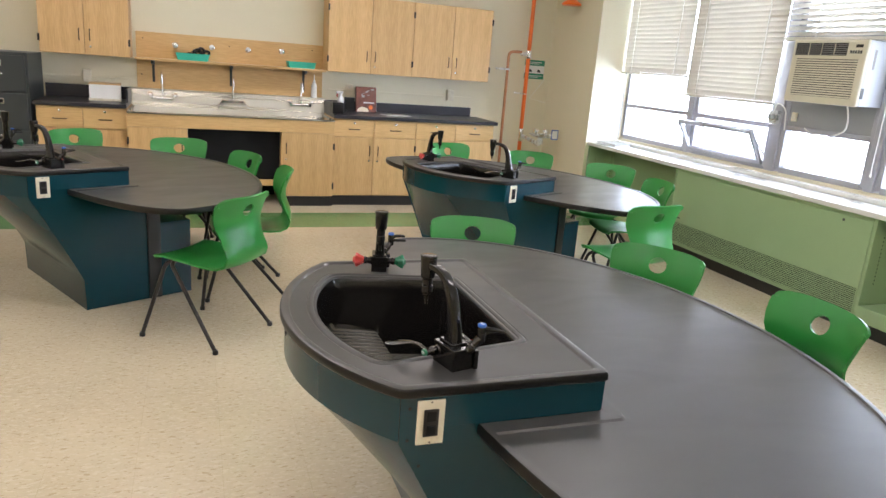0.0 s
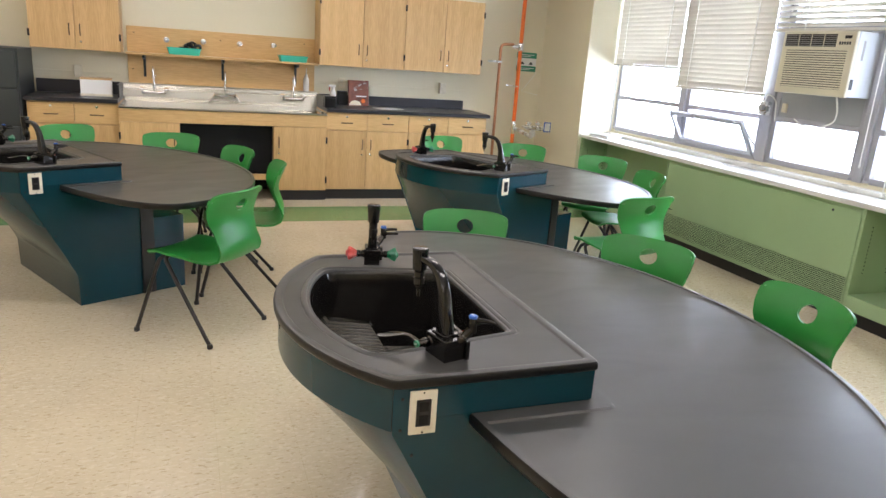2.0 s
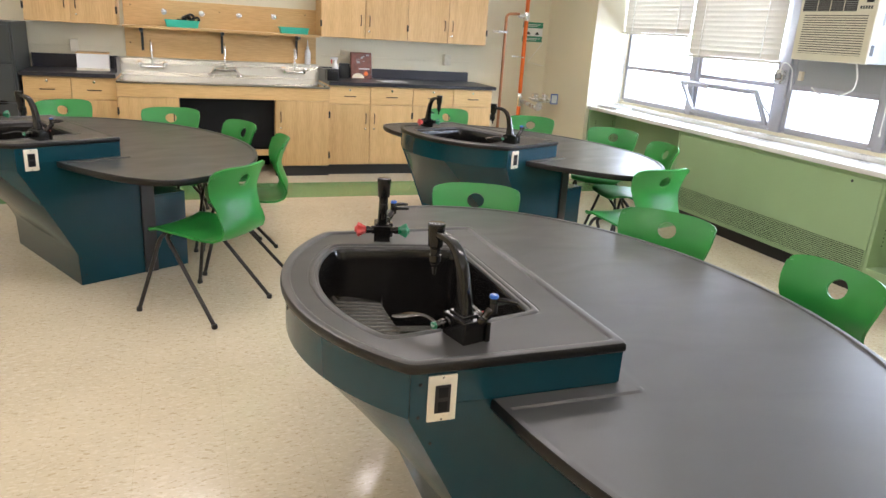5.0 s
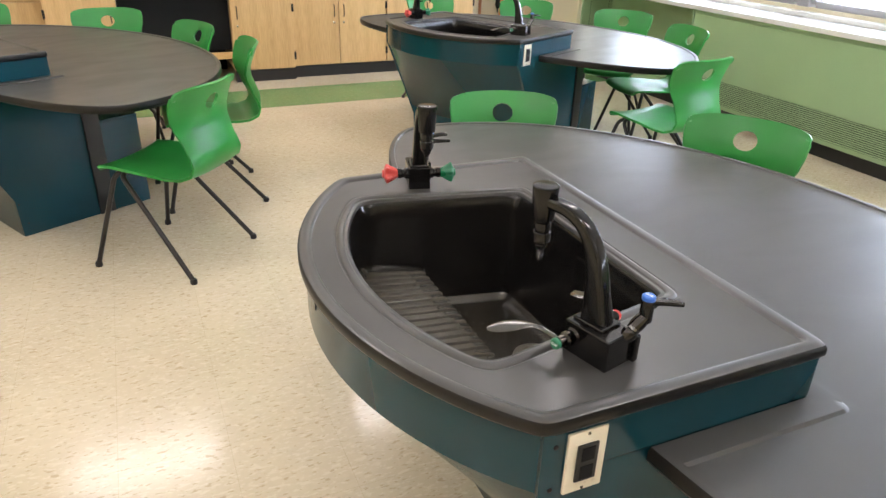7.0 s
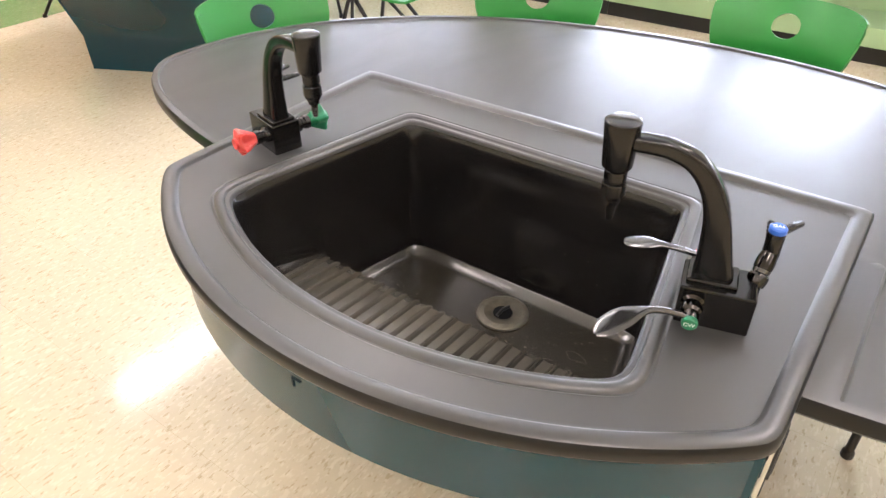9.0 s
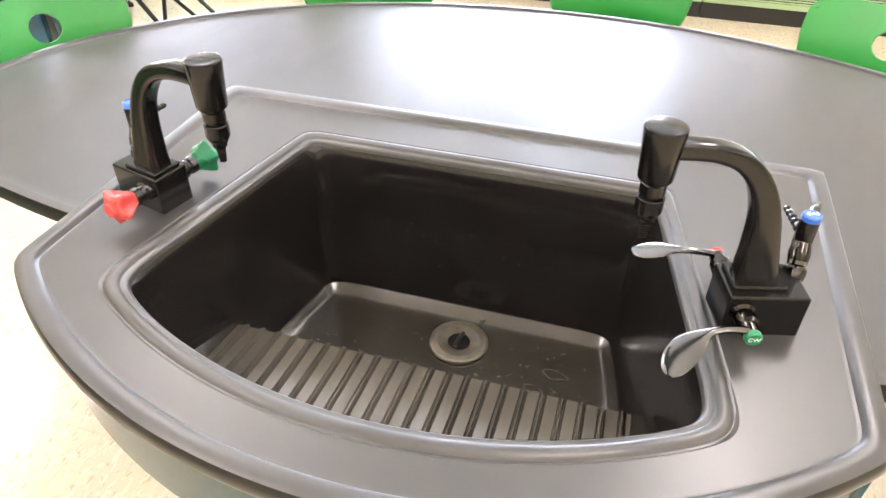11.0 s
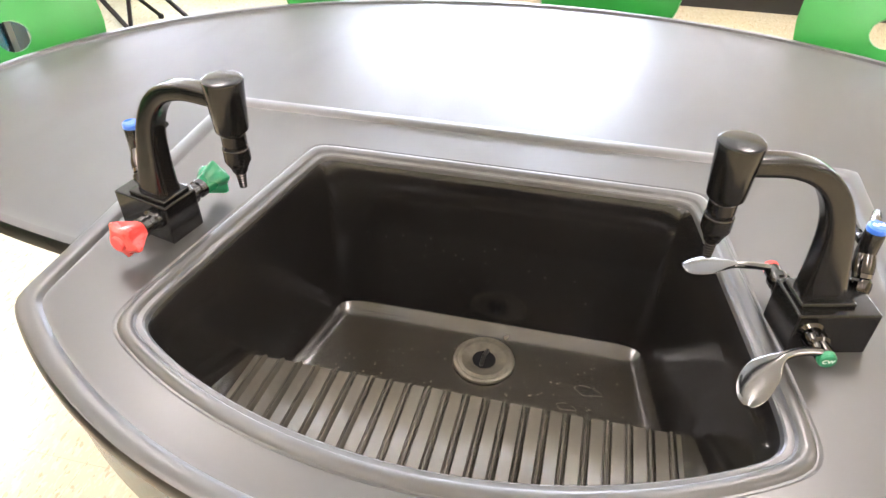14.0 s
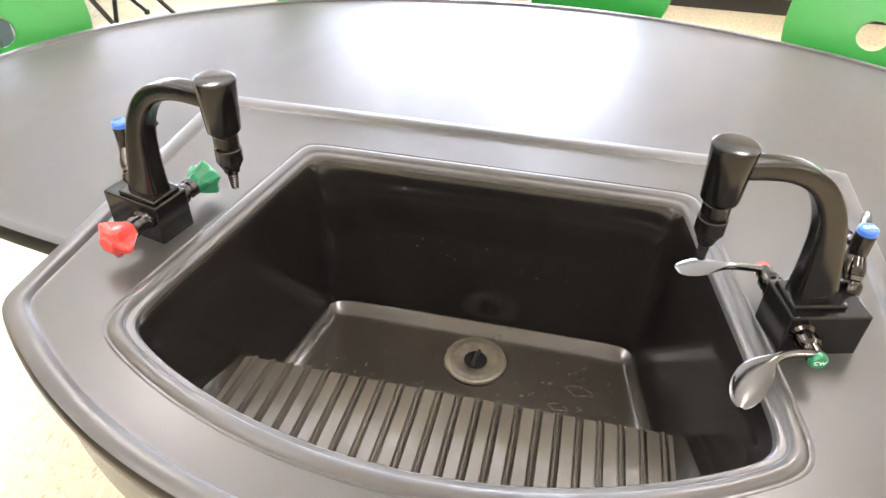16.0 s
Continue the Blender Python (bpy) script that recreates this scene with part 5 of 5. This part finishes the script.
sg = thing("safety_sign", "green and white eyewash safety sign on the wall", "sign", pose(0.02, 0, -0.045))
part("sheet", boxed(3.625, 3.885, NORTH - 0.006, NORTH - 0.002, 1.47, 1.69), PAPER, sg)
part("top_band", boxed(3.625, 3.885, NORTH - 0.0075, NORTH - 0.0062, 1.625, 1.69), SIGN_GREEN, sg)
part("low_band", boxed(3.625, 3.885, NORTH - 0.0075, NORTH - 0.0062, 1.47, 1.535), SIGN_GREEN, sg)
for k in range(2):
    part("text_bar", boxed(3.68, 3.85 - 0.04 * k, NORTH - 0.0082, NORTH - 0.0077, 1.66 - 0.018 * k, 1.667 - 0.018 * k), PAPER, sg)
    part("text_line", boxed(3.66, 3.86 - 0.05 * k, NORTH - 0.0082, NORTH - 0.0077, 1.505 - 0.016 * k, 1.511 - 0.016 * k), PAPER, sg)
for x, w in ((3.66, 0.07), (3.79, 0.05)):
    part("pictogram", prism(bmesh.new(), [(x, 1.55), (x + w, 1.55), (x + w * 0.8, 1.575), (x + w * 0.5, 1.582), (x + w * 0.2, 1.575)], NORTH - 0.0075, NORTH - 0.0062, 1), BLACK, sg)
part("chain", tube(bmesh.new(), [(3.90, NORTH - 0.015, 1.47), (3.72, NORTH - 0.02, 1.24), (3.94, NORTH - 0.015, 1.20)], 0.004, 6), CORD, sg, "white cord")

# ---- sill, heater and shelves under the windows ----
HX = 4.00
setting("sill", boxed(HX - 0.025, EAST, SOUTH, 7.018, 0.782, 0.816, 0.004), SILL, "pale laminate window sill", "sill")
setting("sill_step", boxed(EAST - 0.085, EAST, SOUTH, 7.018, 0.8165, 0.849, 0.004), SILL, "raised pale ledge along the windows", "sill")


def heater(y0, y1):
    h = thing("heater_cabinet", "sage green steel heater cabinet with a louvred base", "heater", None, "heaters")
    part("housing", boxed(HX + 0.006, EAST - 0.01, y0, y1, 0.10, 0.781, 0.003), SAGE, h)
    part("front_panel", boxed(HX, HX + 0.0055, y0 + 0.004, y1 - 0.004, 0.306, 0.752, 0.002), SAGE, h, "plain green front panel")
    part("top_strip", boxed(HX, HX + 0.0055, y0 + 0.004, y1 - 0.004, 0.758, 0.780, 0.001), SAGE, h)
    part("grille_shadow", boxed(HX + 0.0035, HX + 0.0055, y0 + 0.02, y1 - 0.02, 0.131, 0.301), DARK, h, "dark grille opening")
    for k in range(13):
        z = 0.134 + k * 0.0131
        part("louvre", boxed(HX - 0.001, HX + 0.0034, y0 + 0.006, y1 - 0.006, z, z + 0.0072), SAGE, h)
    part("toe_kick", boxed(HX + 0.05, HX + 0.06, y0, y1, 0.0, 0.099), RUBBER, h, "black vinyl toe kick")
    part("latch_slot", boxed(HX - 0.001, HX - 0.0002, y1 - 0.14, y1 - 0.07, 0.345, 0.352), DARK, h)
    part("latch", lathe(bmesh.new(), ((0.009, 0), (0.009, 0.003)), pose(HX, y0 + 0.22, 0.72, 0, -90, 0), 12), DARK_GREY, h)


def shelf_unit(y0, y1):
    u = thing("shelf_unit", "empty open sage green steel shelf unit under the sill", "shelf", None, "open shelves")
    part("back", boxed(EAST - 0.03, EAST - 0.012, y0, y1, 0.10, 0.781), SAGE, u)
    for a in (y0, y1 - 0.02):
        side = part("side", boxed(HX, EAST - 0.031, a, a + 0.02, 0.10, 0.781, 0.002), SAGE, u)
        f = a + 0.0202 if a == y0 else a - 0.0002
        s = 1 if a == y0 else -1
        for k in range(13):
            for xx in (HX + 0.09, HX + 0.30):
                part("shelf_hole", boxed(xx - 0.004, xx + 0.004, min(f, f + s * 0.0008), max(f, f + s * 0.0008), 0.34 + k * 0.026, 0.348 + k * 0.026), DARK, side)
    part("bottom", boxed(HX, EAST - 0.031, y0 + 0.0202, y1 - 0.0202, 0.10, 0.20, 0.002), SAGE, u)
    part("toe_kick", boxed(HX + 0.05, HX + 0.06, y0, y1, 0.0, 0.099), RUBBER, u, "black vinyl toe kick")


heater(3.48, 5.47)
heater(-0.31, 1.68)
shelf_unit(5.475, 7.015)
shelf_unit(1.685, 3.475)
heater(SOUTH + 0.1, -0.315)

# ---- blinds, air conditioner, cables ----
bt = BLIND.node_tree
tr, ms = bt.nodes.new("ShaderNodeBsdfTranslucent"), bt.nodes.new("ShaderNodeMixShader")
tr.inputs[0].default_value, ms.inputs[0].default_value = (0.68, 0.65, 0.58, 1), 0.016
bt.links.new(bt.nodes["Principled BSDF"].outputs[0], ms.inputs[1])
bt.links.new(tr.outputs[0], ms.inputs[2])
bt.links.new(ms.outputs[0], bt.nodes["Material Output"].inputs[0])


def blind(ya, yb, low, tilt, label):
    """A slatted blind hanging from the window head down to low; tilt: degrees of the slats."""
    b = thing("venetian_blind", label, "blind", None, "blinds")
    x = EAST - 0.06
    part("head_rail", boxed(x - 0.025, x + 0.025, yb, ya, 2.525, 2.573, 0.003), BLIND, b)
    part("bottom_rail", boxed(x - 0.024, x + 0.024, yb, ya, low - 0.012, low + 0.01, 0.004), BLIND, b)
    n = int((2.515 - low) / 0.0415)
    bm = bmesh.new()
    rows = [[bm.verts.new((u, v, 0.004 - 6.5 * u * u)) for v in (yb, ya)] for u in (-0.025, -0.0125, 0, 0.0125, 0.025)]
    for p, q in zip(rows, rows[1:]):
        bm.faces.new((p[0], q[0], q[1], p[1]))
    slat = part("slat", bm, BLIND, b)
    for i in range(n):
        o = slat if i == 0 else new("slat", slat.data)
        o.parent = b
        o.matrix_basis = pose(x, 0, low + 0.035 + 0.0415 * i, 0, tilt, 0)
    for k in (0.16, 0.84):
        y = yb + (ya - yb) * k
        part("ladder_cord", tube(bmesh.new(), [(x - 0.027, y, low), (x - 0.027, y, 2.525)], 0.0035, 6), CORD, b, "white cord")
    return b


blind(7.005, 5.95, 1.58, 72, "cream slatted blind lowered halfway, back-lit by daylight")
blind(5.93, 4.835, 1.412, 74, "cream slatted blind lowered past the middle, back-lit")
blind(4.825, 2.865, 1.912, 30, "cream slatted blind raised high, slats open")
blind(2.757, 1.786, 2.23, 30, "cream slatted blind raised high, slats open")
blind(1.69, -1.41, 1.117, 72, "cream slatted blind lowered almost to the sill")

AX, AY0, AY1, AZ0, AZ1 = 4.146, 3.938, 4.56, 1.452, 1.888
ac = thing("air_conditioner", "cream window air conditioner set through a grey panel", "air conditioner")
part("case", boxed(AX + 0.03, EAST + 0.15, AY0, AY1, AZ0, AZ1, 0.008), AC_SIDE, ac, "pale grey metal case")
part("face", boxed(AX, AX + 0.0295, AY0 - 0.004, AY1 + 0.004, AZ0 - 0.004, AZ1 + 0.004, 0.01, 3), AC_BODY, ac)
part("grille_recess", boxed(AX - 0.001, AX + 0.001, AY0 + 0.05, AY1 - 0.05, AZ0 + 0.045, AZ1 - 0.13), RUBBER, ac)
for k in range(17):
    z = AZ0 + 0.047 + k * 0.0162
    part("intake_louvre", boxed(AX - 0.006, AX - 0.0012, AY0 + 0.048, AY1 - 0.048, z, z + 0.0108, 0.0012), AC_BODY, ac)
part("outlet_recess", boxed(AX - 0.001, AX + 0.001, AY0 + 0.15, AY1 - 0.025, AZ1 - 0.105, AZ1 - 0.02), BLACK, ac)
for k in range(6):
    part("outlet_louvre", boxed(AX - 0.004, AX - 0.0012, AY0 + 0.152, AY1 - 0.027, AZ1 - 0.099 + k * 0.0135, AZ1 - 0.0962 + k * 0.0135), GREY_PANEL, ac)
for k in range(3):
    y = AY0 + 0.25 + k * 0.11
    part("vane", boxed(AX - 0.005, AX - 0.0012, y, y + 0.004, AZ1 - 0.103, AZ1 - 0.022), AC_BODY, ac)
part("control_panel", boxed(AX - 0.002, AX - 0.0002, AY0 + 0.02, AY0 + 0.14, AZ1 - 0.105, AZ1 - 0.02, 0.0008), AC_BODY, ac)
part("display", boxed(AX - 0.0035, AX - 0.0022, AY0 + 0.03, AY0 + 0.085, AZ1 - 0.05, AZ1 - 0.03), BLACK, ac)
for k in range(5):
    part("key", boxed(AX - 0.0035, AX - 0.0022, AY0 + 0.03 + k * 0.02, AY0 + 0.044 + k * 0.02, AZ1 - 0.09, AZ1 - 0.07), DARK_GREY, ac)
part("side_vent", boxed(AX + 0.08, AX + 0.10, AY0 - 0.001, AY0 - 0.0001, AZ1 - 0.19, AZ1 - 0.06), GREY_PANEL, ac)
part("cord_plug_plate", boxed(AX + 0.02, AX + 0.05, AY0 - 0.0055, AY0 - 0.0042, AZ0 + 0.05, AZ0 + 0.12), BLACK, ac)
cable = bend([(AX + 0.05, AY0 + 0.10, AZ0), (AX + 0.09, AY0 + 0.10, AZ0 - 0.10), (EAST - 0.06, AY0 + 0.17, AZ0 - 0.18), (EAST - 0.03, AY0 + 0.33, AZ0 - 0.25), (EAST - 0.02, AY0 + 0.50, AZ0 - 0.24), (EAST - 0.01, AY0 + 0.58, AZ0 - 0.20)], 0.05, 6)
part("power_cord", tube(bmesh.new(), cable, 0.006, 8), CORD, ac, "white power cord", smooth=True)

jb = thing("outlet_box", "grey junction box with a cable on the mullion", "outlet")
part("box", boxed(EAST - 0.05, EAST - 0.001, 4.78, 4.86, 1.253, 1.36, 0.006), GALV, jb)
part("plug", boxed(EAST - 0.085, EAST - 0.0505, 4.795, 4.835, 1.292, 1.33, 0.006), GREY_PANEL, jb)
part("cable", tube(bmesh.new(), bend([(EAST - 0.06, 4.805, 1.34), (EAST - 0.08, 4.76, 1.43), (EAST - 0.05, 4.69, 1.38), (EAST - 0.02, 4.70, 1.215)], 0.04, 6), 0.005, 8), CORD, jb, "white cable", smooth=True)
io = thing("wall_outlet", "ivory outlet box on the grey infill panel", "outlet", None, "wall outlets")
part("plate", boxed(EAST + 0.005, EAST + 0.028, 4.64, 4.68, 1.29, 1.36, 0.003), IVORY, io)
part("socket", boxed(EAST + 0.002, EAST + 0.0048, 4.65, 4.67, 1.305, 1.345, 0.001), OUTLET, io)
for y, low in ((3.806, 1.02), (3.59, 0.855)):
    wd = thing("pull_cord", "white pull cord hanging beside the window", "pull cord", None, "pull cords")
    part("cord", tube(bmesh.new(), [(EAST - 0.095, y, 2.525), (EAST - 0.095, y, low)], 0.0035, 6), CORD, wd)
    part("tassel", lathe(bmesh.new(), ((0.005, 0), (0.008, 0.01), (0.004, 0.035)), pose(EAST - 0.095, y, low - 0.03), 10), CORD, wd)
wd = thing("blind_wand", "grey tilt wand hanging from the blind", "wand")
part("wand", tube(bmesh.new(), [(EAST - 0.10, 6.89, 1.58), (EAST - 0.11, 6.87, 0.875)], 0.005, 8), GREY_PANEL, wd)
sb = thing("closed_book", "grey closed binder lying on the window sill", "binder", pose(4.144, 6.757, 0.8165, 0, 0, 8))
part("cover", boxed(-0.11, 0.11, -0.15, 0.15, 0.0, 0.004, 0.001), GREY_PANEL, sb)
part("pages", boxed(-0.105, 0.10, -0.145, 0.145, 0.0042, 0.022), PAPER, sb)
part("top_cover", boxed(-0.11, 0.11, -0.15, 0.15, 0.0222, 0.0265, 0.001), GREY_PANEL, sb)
